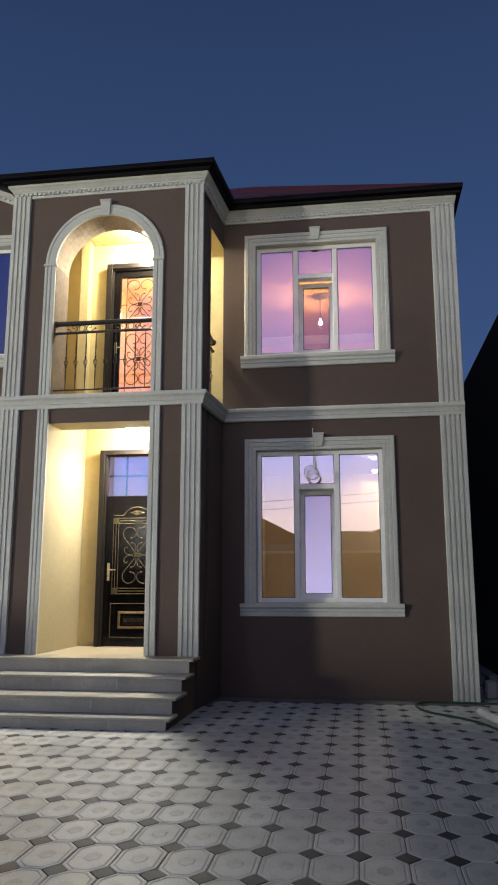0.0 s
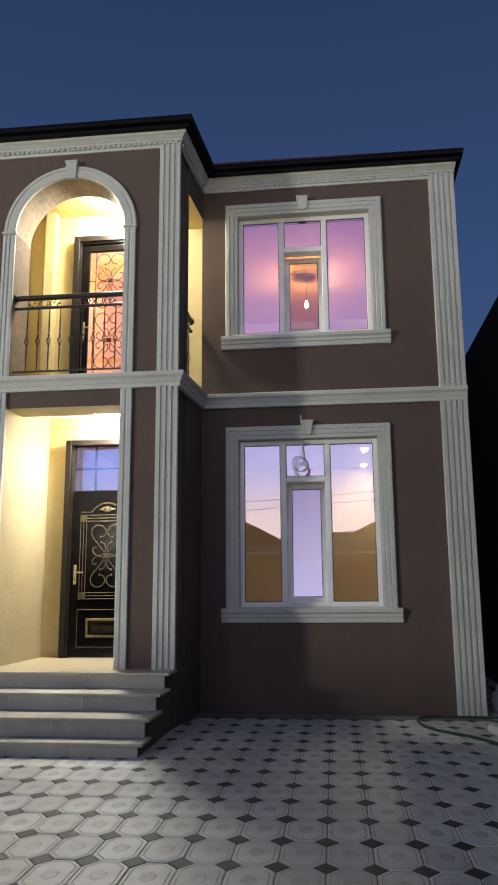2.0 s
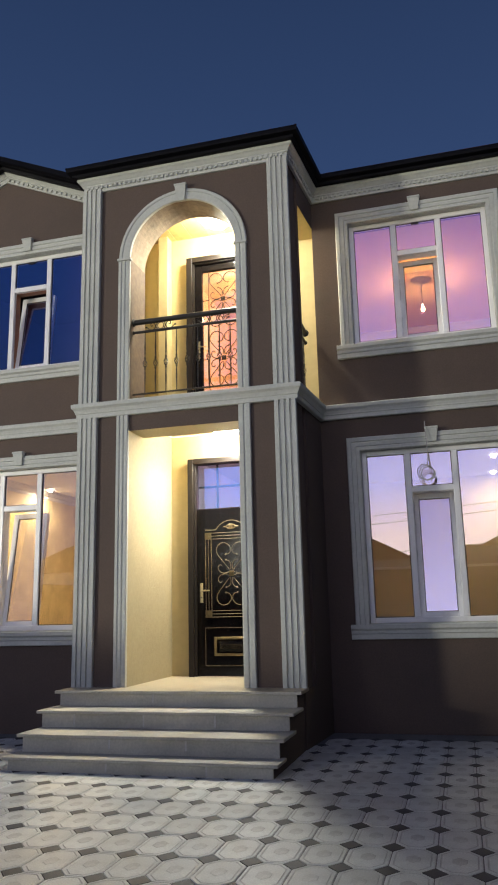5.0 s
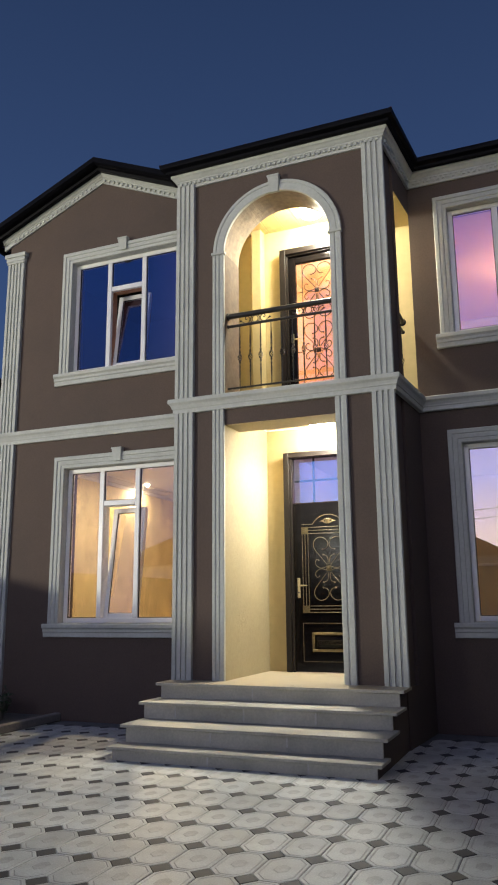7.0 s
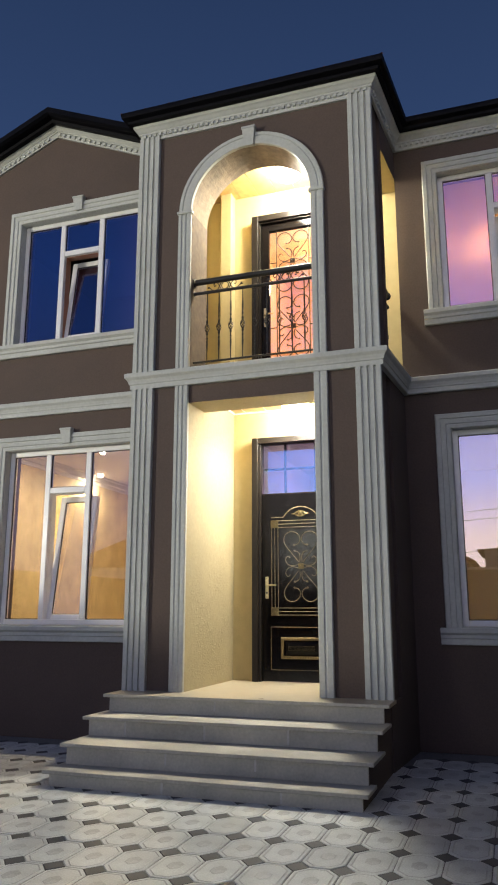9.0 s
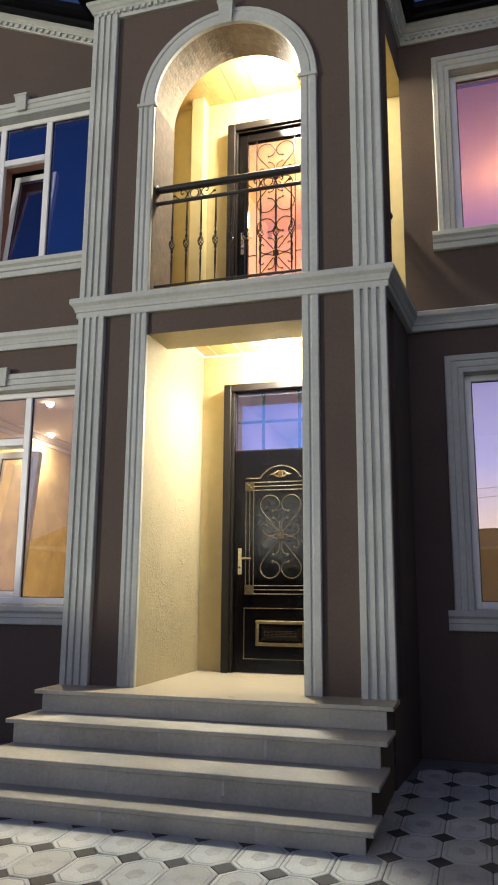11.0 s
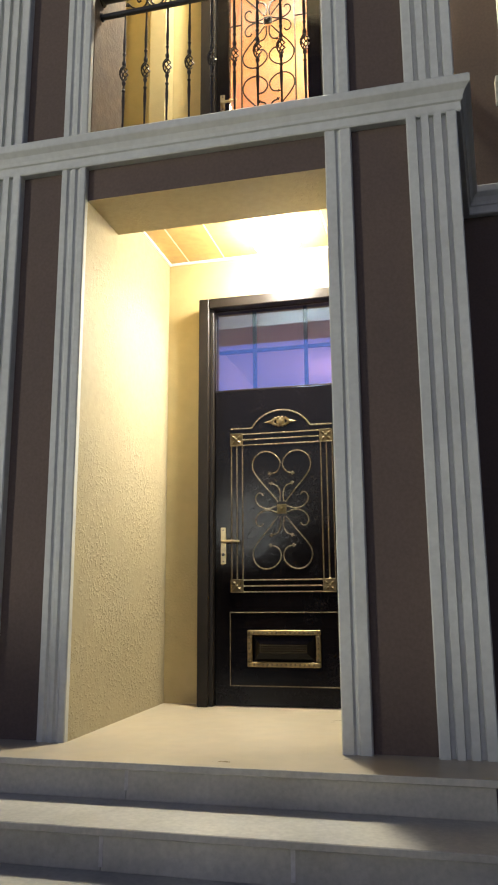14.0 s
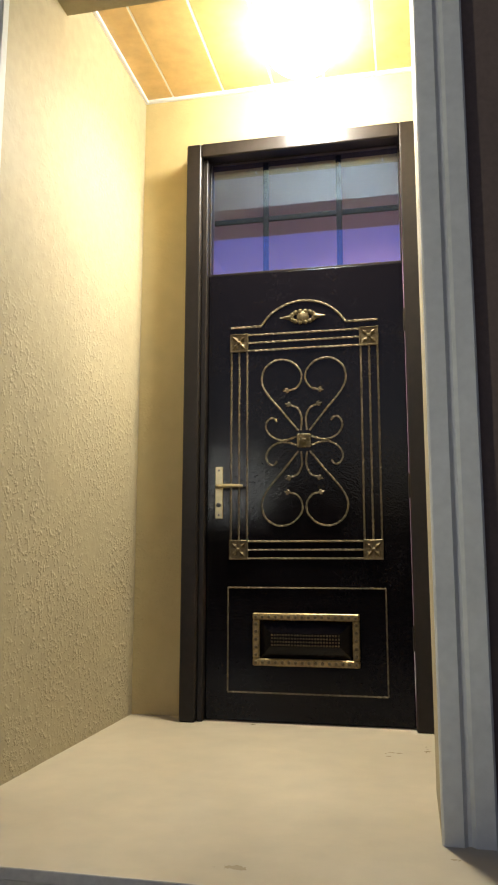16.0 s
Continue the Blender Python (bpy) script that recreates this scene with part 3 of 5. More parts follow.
for x0, x1 in ((-4.60, -4.345), (-2.128, -1.872)):
    pilaster("pilaster", x0, x1, YP, FLOOR, BELT0 + 0.01, 4, 0.05)
    pilaster("pilaster", x0, x1, YP, BELT1 - 0.005, CORN0 + 0.034, 4, 0.05)
for x0, x1 in ((-4.088, OX0), (OX1, -2.415)):
    pilaster("pilaster", x0, x1, YP, FLOOR, BELT0 + 0.01, 3 if x0 < PC else 2, 0.04, shallow=True)
    pilaster("pilaster", x0, x1, YP, BELT1 - 0.005, SPRING - 0.02, 3 if x0 < PC else 2, 0.04, shallow=True)
for z0, z1 in ((0.0, BELT0 + 0.01), (BELT1 - 0.005, CORN0 + 0.034)):
    pilaster("pilaster", 1.225, RX1, YR, z0, z1, 5, 0.05)
for z0, z1 in ((0.0, BELT0 + 0.01), (BELT1 - 0.005, 6.74)):
    pilaster("pilaster", LX0, LX0 + 0.30, YL, z0, z1, 5, 0.05)
g = Geo()
for k, (w, z0, z1) in enumerate(((0.012, 6.60, 6.64), (0.022, 6.64, 6.70), (0.040, 6.70, 6.76))):
    g.box(LX0 - w, LX0 + 0.30 + w, YL - 0.05 - w, YL - 0.001, z0, z1, 0.004)
built("trim_pilaster_caps", g, TRIM, "grey-beige moulded capital of a pilaster", "capital")

# archivolt with keystone and imposts
ARCHP = [(0, 0), (0, 0.036), (0.012, 0.042), (0.085, 0.042), (0.092, 0.032), (0.100, 0.032), (0.108, 0.042), (0.140, 0.042), (0.146, 0.036), (0.146, 0)]
arch = thing("trim_arch", (PC, YP, SPRING), "grey-beige archivolt with a keystone over the balcony", "arch", kind="structure")
st = []
for i in range(33):
    q = math.pi * i / 32
    d = Vector((-math.cos(q), 0, math.sin(q)))
    st.append((Vector((PC - 0.005, YP, SPRING)) + d * R_ARCH, d, (0, -1, 0)))
part("moulding", Geo().sweep(ARCHP, st), TRIM, arch)


def keystone(parent, x, y, z0, z1, w0=0.055, w1=0.075, deep=0.085):
    g = Geo()
    pr = [(-w0, z0), (w0, z0), (w1, z1 - 0.03), (w1, z1), (-w1, z1), (-w1, z1 - 0.03)]
    n = len(pr)
    v = [(x + a, y - 0.02, b) for a, b in pr] + [(x + a * 0.93, y - deep * (0.72 if b < z1 - 0.05 else 1.0), b) for a, b in pr]
    g.add(v, [(i, (i + 1) % n, (i + 1) % n + n, i + n) for i in range(n)] + [tuple(range(n))[::-1], tuple(range(n, 2 * n))])
    g.box(x - w1 - 0.006, x + w1 + 0.006, y - deep - 0.008, y - 0.02, z1 - 0.012, z1 + 0.014, 0.004)
    part("keystone", g, TRIM, parent)


keystone(arch, PC, YP, SPRING + R_ARCH - 0.02, SPRING + R_ARCH + 0.19)
for x0, x1 in ((-4.092, OX0 + 0.012), (OX1 - 0.012, -2.41)):
    g = Geo().box(x0 - 0.008, x1 + 0.008, YP - 0.058, YP - 0.001, SPRING - 0.022, SPRING + 0.012, 0.005)
    part("impost", g, TRIM, arch)


# ---------------------------------------------------------------- roofs
def slope_sheet(geo, corners, ribs, up=0.012, mat=0):
    """A roof plane as a sheet with raised ribs, from its low edge a-b to its high edge c-d (a under d)."""
    a, b, c, d = (Vector(p) for p in corners)
    nrm = (b - a).cross(d - a).normalized()
    if nrm.z < 0:
        nrm = -nrm
    geo.add([a, b, c, d, a - nrm * 0.03, b - nrm * 0.03, c - nrm * 0.03, d - nrm * 0.03], ((0, 1, 2, 3), (4, 7, 6, 5), (0, 4, 5, 1), (1, 5, 6, 2), (2, 6, 7, 3), (3, 7, 4, 0)), mat)
    for i in range(ribs + 1):
        s = i / ribs
        p, q = a.lerp(b, s), d.lerp(c, s)
        w = (b - a).normalized() * 0.02
        geo.add([p - w, p + w, p + nrm * up, q - w, q + w, q + nrm * up], ((0, 1, 2), (3, 5, 4), (0, 3, 4, 1), (1, 4, 5, 2), (2, 5, 3, 0)), mat)


EZ = 7.09
EX1, EYR, EYP, EPX0, EPX1 = RX1 + 0.105, YR - 0.22, YP - 0.23, PX0 - 0.19, PX1 + 0.19
M = 0.62
g = Geo()
slope_sheet(g, ((-3.6, EYR, EZ), (EX1, EYR, EZ), (EX1 - 3.44, EYR + 3.44, EZ + 3.44 * M), (-3.6, EYR + 3.44, EZ + 3.44 * M)), 20)
slope_sheet(g, ((EX1, 18.2, EZ), (EX1, EYR, EZ), (EX1 - 3.44, EYR + 3.44, EZ + 3.44 * M), (EX1 - 3.44, 18.2, EZ + 3.44 * M)), 20)
built("roof_right_wing", g, ROOF, "dark red metal hip roof of the right wing", "roof")
pz = EZ + (EPX1 - EPX0) / 2 * 0.12
pm = (EPX0 + EPX1) / 2
g = Geo()
slope_sheet(g, ((EPX0, EYP, EZ), (EPX1, EYP, EZ), (pm + 0.01, EYP + 1.7, pz), (pm - 0.01, EYP + 1.7, pz)), 10)
slope_sheet(g, ((EPX1, 12.5, EZ), (EPX1, EYP, EZ), (pm, EYP + 1.7, pz), (pm, 12.5, pz)), 10)
slope_sheet(g, ((EPX0, EYP, EZ), (EPX0, 12.5, EZ), (pm, 12.5, pz), (pm, EYP + 1.7, pz)), 10)
built("roof_portico", g, ROOF, "dark red metal roof of the portico", "roof")
# eaves: boxed soffit, fascia and gutter lip
EAVEP = [(0.0, 0.0), (0.16, 0.0), (0.165, 0.03), (0.19, 0.042), (0.225, 0.048), (0.235, 0.095), (0.23, 0.110), (0.20, 0.110), (0.0, 0.110)]
stations = [((PX0, YL + 0.2, CORN1), (-0.85, 0, 0), (0, 0, 1)), ((PX0, YP, CORN1), (-0.85, -1, 0), (0, 0, 1)), ((PX1, YP, CORN1), (0.85, -1, 0), (0, 0, 1)),
            ((QX, YR, CORN1), (0.85, -1, 0), (0, 0, 1)), ((RX1, YR, CORN1), (0.5, -1, 0), (0, 0, 1)), ((RX1, 18.2, CORN1), (0.5, 0, 0), (0, 0, 1))]
built("trim_eaves", Geo().sweep(EAVEP, stations), EAVE, "black metal eaves with a gutter lip", "eaves", smooth=True)
# gable roof of the left wing
g = Geo()
gz = GZ + 0.150
hw = GX - LX0 + 0.22
slope_sheet(g, ((GX - hw, 18.2, gz - GS * hw), (GX - hw, YL - 0.12, gz - GS * hw), (GX, YL - 0.12, gz), (GX, 18.2, gz)), 16)
slope_sheet(g, ((GX + hw, YL - 0.12, gz - GS * hw), (GX + hw, 18.2, gz - GS * hw), (GX, 18.2, gz), (GX, YL - 0.12, gz)), 16)
built("roof_left_wing", g, ROOF, "dark red metal gable roof of the left wing", "roof")
VERGE = [(0, 0), (0.16, 0), (0.17, 0.03), (0.25, 0.035), (0.285, 0.05), (0.285, 0.105), (0, 0.105)]
g = Geo().sweep([(a * 1.04, b * 1.28) for a, b in VERGE], [((GX - hw, YL, GZ + 0.075 - GS * hw), (0, -1, 0), (0, 0, sn)), ((GX, YL, GZ + 0.075), (0, -1, 0), (0, 0, sn)), ((PX0 - 0.06, YL, GZ + 0.075 - GS * (PX0 - 0.06 - GX)), (0, -1, 0), (0, 0, sn))])
built("trim_verge", g, EAVE, "black metal verge of the gable", "eaves")
g = Geo().sweep([(0, -0.07), (0.055, -0.07), (0.08, -0.03), (0.08, 0.03), (0, 0.03)], [((GX - hw - 0.002, YL - 0.28, gz - GS * hw - 0.05), (-1, 0, 0), (0, 0, 1)), ((GX - hw - 0.002, 18.2, gz - GS * hw - 0.05), (-1, 0, 0), (0, 0, 1))])
built("trim_gutter", g, EAVE, "black metal gutter along the side eaves", "gutter")


# ---------------------------------------------------------------- windows
def window_surround(x0, x1, y, z0, z1, key_x=None):
    """Casing on three sides, keystone and sill round an opening."""
    ob = thing("window_surround", ((x0 + x1) / 2, y, z0), "grey-beige moulded window surround with keystone and sill", "window trim", group="window surrounds", kind="structure")
    pr = [(0, 0), (0, 0.024), (0.005, 0.029), (0.036, 0.029), (0.040, 0.025), (0.046, 0.025), (0.053, 0.037), (0.092, 0.037), (0.097, 0.033), (0.103, 0.033), (0.111, 0.048), (0.152, 0.048), (0.163, 0.034), (0.163, 0)]
    g = Geo().sweep(pr, [((x0, y, z0), (-1, 0, 0), (0, -1, 0)), ((x0, y, z1), (-1, 0, 1.02), (0, -1, 0)), ((x1, y, z1), (1, 0, 1.02), (0, -1, 0)), ((x1, y, z0), (1, 0, 0), (0, -1, 0))])
    part("casing", g, TRIM, ob)
    keystone(ob, (x0 + x1) / 2, y, z1 + 0.040, z1 + 0.208)
    sp = [(0, 0), (0.040, 0), (0.046, 0.008), (0.046, 0.060), (0.062, 0.068), (0.062, 0.100), (0.080, 0.118), (0.088, 0.124), (0.088, 0.165), (0.080, 0.172), (0, 0.172)]
    g = Geo()
    g.prism(sp, (x0 - 0.215, y, z0 - 0.170), (0, -1, 0), (0, 0, 1), (1, 0, 0), x1 - x0 + 0.43)
    g.box(x0 + 0.001, x1 - 0.001, y, y + 0.10, z0, z0 + 0.012)
    part("sill", g, TRIM, ob)
    for a, c, e, f in ((x0 - 0.001, x0 + 0.004, z0 + 0.0125, z1), (x1 - 0.004, x1 + 0.001, z0 + 0.0125, z1), (x0 + 0.0045, x1 - 0.0045, z1 - 0.004, z1 + 0.001)):
        part("reveal", Geo().box(a, c, y + 0.001, y + 0.084, e, f), TRIM, ob)
    return ob


def bar(g, x0, x1, y0, y1, z0, z1):
    g.box(x0, x1, y0, y1, z0, z1, 0.006)


def glazed(parent, x0, x1, y, z0, z1, pane_mat):
    """Pane with its dark gasket under a window frame or sash."""
    g = Geo()
    w = 0.008
    for a, b, c, d in ((x0, x0 + w, z0, z1), (x1 - w, x1, z0, z1), (x0 + w, x1 - w, z0, z0 + w), (x0 + w, x1 - w, z1 - w, z1)):
        g.box(a, b, y - 0.004, y + 0.012, c, d)
    part("gasket", g, GASKET, parent)
    p = part("pane", Geo().box(x0 + 0.002, x1 - 0.002, y, y + 0.006, z0 + 0.002, z1 - 0.002), pane_mat, parent)
    p.visible_shadow = False
    return p


def window(name, x0, x1, y, z0, z1, tilt, edge, label):
    """Three-light plastic window: fixed sides, fixed top light, and a sash below it that tilts inwards."""
    ob = thing(name, ((x0 + x1) / 2, y, z0), label, "window", group="facade windows", kind="structure")
    d0, d1, w, m = y + 0.085, y + 0.155, 0.062, 0.072
    z0 = z0 + 0.013
    wx = x1 - x0
    lower = z0 < 3.0
    m1, m2 = x0 + (0.318 if lower else 0.330) * wx, x0 + (0.637 if lower else 0.656) * wx
    zt = z0 + (z1 - z0) * (0.757 if lower else 0.722)
    g = Geo()
    bar(g, x0 + 0.001, x0 + w, d0, d1, z0, z1 - 0.001), bar(g, x1 - w, x1 - 0.001, d0, d1, z0, z1 - 0.001)
    bar(g, x0 + w, x1 - w, d0, d1, z0, z0 + w), bar(g, x0 + w, x1 - w, d0, d1, z1 - w, z1 - 0.001)
    for mx in (m1, m2):
        bar(g, mx - m / 2, mx + m / 2, d0, d1, z0 + w, z1 - w)
    bar(g, m1 + m / 2, m2 - m / 2, d0, d1, zt - m / 2, zt + m / 2)
    fr = part("window_frame", g, UPVC, ob, "white plastic window frame")
    yg = d0 + 0.022
    for a, b, c, d in ((x0 + w, m1 - m / 2, z0 + w, z1 - w), (m2 + m / 2, x1 - w, z0 + w, z1 - w), (m1 + m / 2, m2 - m / 2, zt + m / 2, z1 - w)):
        glazed(ob, a, b, yg, c, d, GLASS)
    # sash, hung on its lower edge
    sx0, sx1, sz0, sz1 = m1 + m / 2 - 0.012, m2 - m / 2 + 0.012, z0 + w - 0.012, zt - m / 2 + 0.010
    hinge = Vector((0, d1 + 0.004, sz0))
    turn = Matrix.Translation(hinge) @ Euler((-radians(tilt), 0, 0)).to_matrix().to_4x4() @ Matrix.Translation(-hinge)
    g = Geo()
    s = 0.070
    y0, y1 = d1 + 0.004, d1 + 0.058
    for a, b, c, d in ((sx0, sx0 + s, sz0, sz1), (sx1 - s, sx1, sz0, sz1), (sx0 + s, sx1 - s, sz0, sz0 + s), (sx0 + s, sx1 - s, sz1 - s, sz1)):
        g.box(a, b, y0, y1, c, d, 0.006)
    sash = part("sash", g, UPVC, ob, "white plastic sash tilted inwards")
    inv = sash.matrix_parent_inverse.copy()
    g = Geo()
    for a, b, c, d in ((sx0, sx0 + 0.02, sz0, sz1), (sx1 - 0.02, sx1, sz0, sz1), (sx0 + 0.02, sx1 - 0.02, sz1 - 0.02, sz1)):
        g.box(a, b, y1 + 0.001, y1 + 0.018, c, d, 0.004)
    rim = part("sash_rim", g, edge, ob)
    pane = part("pane", Geo().box(sx0 + s - 0.004, sx1 - s + 0.004, y0 + 0.02, y0 + 0.026, sz0 + s - 0.004, sz1 - s + 0.004), GLASS, ob)
    g = Geo()
    for a, b, c, d in ((sx0 + s, sx0 + s + 0.008, sz0 + s, sz1 - s), (sx1 - s - 0.008, sx1 - s, sz0 + s, sz1 - s), (sx0 + s + 0.008, sx1 - s - 0.008, sz1 - s - 0.008, sz1 - s), (sx0 + s + 0.008, sx1 - s - 0.008, sz0 + s, sz0 + s + 0.008)):
        g.box(a, b, y0 + 0.012, y0 + 0.019, c, d)
    gask = part("gasket", g, GASKET, ob)
    pane.visible_shadow = False
    for o in (sash, rim, pane, gask):
        o.matrix_parent_inverse = inv @ turn
    if not lower:
        xm = (m1 + m2) / 2
        part("latch", Geo().box(xm - 0.05, xm + 0.05, d0 + 0.004, d0 + 0.020, z1 - w - 0.026, z1 - w - 0.001, 0.004), GASKET, ob, "small black latch of the top light")
    # the frame's rebate, seen past the open sash
    g = Geo().box(m1 + m / 2 - 0.001, m1 + m / 2 + 0.004, d1 - 0.02, d1 + 0.08, sz0 + 0.02, zt - m / 2)
    g.box(m2 - m / 2 - 0.004, m2 - m / 2 + 0.001, d1 - 0.02, d1 + 0.08, sz0 + 0.02, zt - m / 2)
    g.box(m1 + m / 2 + 0.004, m2 - m / 2 - 0.004, d1 - 0.02, d1 + 0.08, zt - m / 2 - 0.005, zt - m / 2 + 0.001)
    part("rebate", g, edge, ob)
    g = Geo()
    for mx in (m1, m2):
        for hz in (z0 + w + 0.02, zt - 0.08):
            g.box(mx - 0.010, mx + 0.010, d0 - 0.006, d0 + 0.002, hz - 0.004, hz + 0.004, 0.002)
    part("drain_cap", g, UPVC, ob)
    return ob


for x0, x1, y in ((*RW, YR), (*LW, YL)):
    for z0, z1 in (W_LOW, W_UP):
        window_surround(x0, x1, y, z0, z1)
window("window_1", *RW, YR, *W_LOW, 5, UPVC, "white plastic window reflecting the sunset, sash tilted open")
window("window_2", *RW, YR, *W_UP, 7, UPVC, "white plastic upper window of a room lit orange, sash tilted open")
window("window_3", *LW, YL, *W_LOW, 8, UPVC, "white plastic window of a lit cream room, sash tilted open")
window("window_4", *LW, YL, *W_UP, 8, BROWNSASH, "white plastic upper window of a dark room, sash tilted open")

# rooms behind the windows
room("lower_right_room", PX1 + 0.15, RX1 - 0.32, YR + 0.30, 14.4, FLOOR, 3.62, OCHRE, PALEROOM, "ochre painted wall of the lower room", front=PALEROOM)
room("upper_right_room", -2.25, RX1 - 0.32, YR + 0.30, 14.45, BELT1, 6.47, ORANGEWALL, PALEROOM, "orange lit wall of the upper room", front=ORANGEWALL)
room("lower_left_room", LX0 + 0.42, PX0 - 0.02, YL + 0.30, 14.4, FLOOR, 3.62, WALLPAPER, PALEROOM, "cream mottled wallpaper of the lower room", front=PALEROOM)
built("trim_left_room_cove", Geo().prism([(0, 0), (0.02, 0), (0.03, 0.05), (0.055, 0.06), (0.09, 0.11), (0.12, 0.12), (0.13, 0.14), (0, 0.14)], (LX0 + 0.421, YL + 0.31, 3.479), (1, 0, 0), (0, 0, 1), (0, 1, 0), 14.39 - YL - 0.31), PALEROOM, "pale moulded cove under the ceiling of the lower room", "cove")
# no lamp in here: near-black walls and ceiling stand in for the darkness
room("upper_left_room", LX0 + 0.42, PX0 - 0.02, YL + 0.30, 12.6, BELT1, 6.70, DARKWALL, PALEROOM, "wall of the unlit upper room, its darkness put into the colour")
built("trim_room_cove", Geo().prism([(0, 0), (0.03, 0), (0.05, 0.03), (0.10, 0.09), (0.13, 0.12), (0.13, 0.14), (0, 0.14)], (-2.249, 14.449, 6.329), (0, -1, 0), (0, 0, 1), (1, 0, 0), RX1 - 0.322 + 2.249), PALEROOM, "pale plaster cove under the ceiling of the upper room", "cove")
room("entrance_hall", -4.05, -2.05, YD + 0.25, 14.4, FLOOR, 3.70, PALEROOM, PALEROOM, "pale wall of the dim entrance hall")
room("upper_hall", -4.05, -2.45, YD + 0.25, 13.4, BELT1, 6.70, ORANGEWALL, PALEROOM, "orange lit wall of the upper hall")


# ---------------------------------------------------------------- steps and landing
STEPX0, STEPX1 = -4.605, -1.862
stairs = thing("stairs", (PC, 8.0, 0), "grey stone entrance steps with overhanging treads", "stairs", kind="structure")
levels = [(7.43, 0.125), (7.68, 0.293), (8.11, 0.458), (8.475, FLOOR)]
joints = [(-3.49, -2.52), (-3.58, -2.805), (-4.185, -3.415, -2.66), (-3.467,)]
prev = 0.0
for k, (y, z) in enumerate(levels):
    back = levels[k + 1][0] + 0.10 if k < 3 else YP + 0.02
    sx0 = STEPX0 + (0.045 if k < 2 else 0)
    if k < 3:
        part("tread", Geo().box(sx0, STEPX1, y, back, z - 0.030, z, 0.004), STONE, stairs)
    xs = [sx0 + 0.05] + [*joints[k]] + [STEPX1 - 0.05]
    for a, b in zip(xs, xs[1:]):
        part("riser", Geo().box(a + 0.001, b - 0.001, y + 0.035, y + 0.060, prev - (0 if k else 0.03), z - 0.0305, 0.002), STONE, stairs)
    for x in xs[1:-1]:
        h = z - 0.035 - prev
        part("grout_joint", Geo().box(x - 0.008, x + 0.009, y + 0.033, y + 0.036, prev + h * (0.12 + 0.2 * (k % 2)), z - 0.034, 0.001), GROUT, stairs)
    for sx in (sx0 + 0.05, STEPX1 - 0.075):
        g = Geo().box(sx, sx + 0.025, y + 0.061, y + 0.1005, prev - (0 if k else 0.03), z - 0.0305)
        g.box(sx, sx + 0.025, y + 0.1006, YP - 0.001, prev - 0.0305, z - 0.0305)
        part("side_panel", g, STUCCO, stairs)
    prev = z
part("core", Geo().box(STEPX0 + 0.13, STEPX1 - 0.08, 8.52, YP - 0.001, -0.03, FLOOR - 0.04), JOINT, stairs)
g = Geo()
g.prism([(STEPX0, levels[3][0] + 0.004), (STEPX1, levels[3][0] + 0.004), (STEPX1, YP + 0.02), (PX1 - 0.05, YP + 0.02), (PX1 - 0.05, YD + 0.24), (PX0 + 0.05, YD + 0.24), (PX0 + 0.05, YP + 0.02), (STEPX0, YP + 0.02)], (0, 0, FLOOR - 0.030), (1, 0, 0), (0, 1, 0), (0, 0, 1), 0.030)
g.prism([(0, 0.003), (0.004, 0), (0.004, 0.030), (0.0015, 0.0295), (0, 0.027)], (STEPX0, levels[3][0], FLOOR - 0.030), (0, 1, 0), (0, 0, 1), (1, 0, 0), STEPX1 - STEPX0, 1)
built("floor_porch", g, [FLOORSTONE, STONE], "beige stone slab floor of the porch and landing", "floor")


# ---------------------------------------------------------------- doors
def twisted(points, r=0.0052, pitch=0.010, n=4):
    """A twisted square rod along a line."""
    pts = [Vector(p) for p in points]
    out, carry = [pts[0]], 0.0
    for a, b in zip(pts, pts[1:]):
        d = (b - a).length
        s = pitch - carry
        while s <= d:
            out.append(a.lerp(b, s / d))
            s += pitch
        carry = d - (s - pitch)
    out.append(pts[-1])
    return Geo().tube(out, r, n, twist=0.55)


HEART = [(-0.026, 0.048), (-0.100, 0.140), (-0.168, 0.222), (-0.197, 0.285), (-0.182, 0.350), (-0.128, 0.388), (-0.062, 0.380), (-0.016, 0.335), (-0.010, 0.288), (-0.034, 0.250), (-0.066, 0.240)]
INNER = [(-0.014, 0.050), (-0.010, 0.085), (-0.012, 0.120), (-0.030, 0.155), (-0.060, 0.168)]
SIDE = [(-0.036, 0.020), (-0.080, 0.006), (-0.120, 0.008), (-0.160, 0.032), (-0.178, 0.070), (-0.165, 0.104), (-0.140, 0.110), (-0.126, 0.092)]


def leaf_tip(g, p, d, y, s=1.0):
    """Three small pointed leaves at a scroll's end."""
    base = math.atan2(d[1], d[0])
    for a, ln in ((-0.6, 0.022), (0.0, 0.030), (0.6, 0.022)):
        q = base + a
        c, t = math.cos(q), math.sin(q)
        ln *= s
        w = 0.007 * s
        tip = (p[0] + c * ln, y - 0.006, p[1] + t * ln)
        m1 = (p[0] + c * ln * 0.5 - t * w, y - 0.004, p[1] + t * ln * 0.5 + c * w)
        m2 = (p[0] + c * ln * 0.5 + t * w, y - 0.004, p[1] + t * ln * 0.5 - c * w)
        top = (p[0] + c * ln * 0.45, y - 0.013, p[1] + t * ln * 0.45)
        g.add([(p[0], y - 0.004, p[1]), m1, tip, m2, top], ((0, 1, 4), (1, 2, 4), (2, 3, 4), (3, 0, 4), (0, 3, 2, 1)))


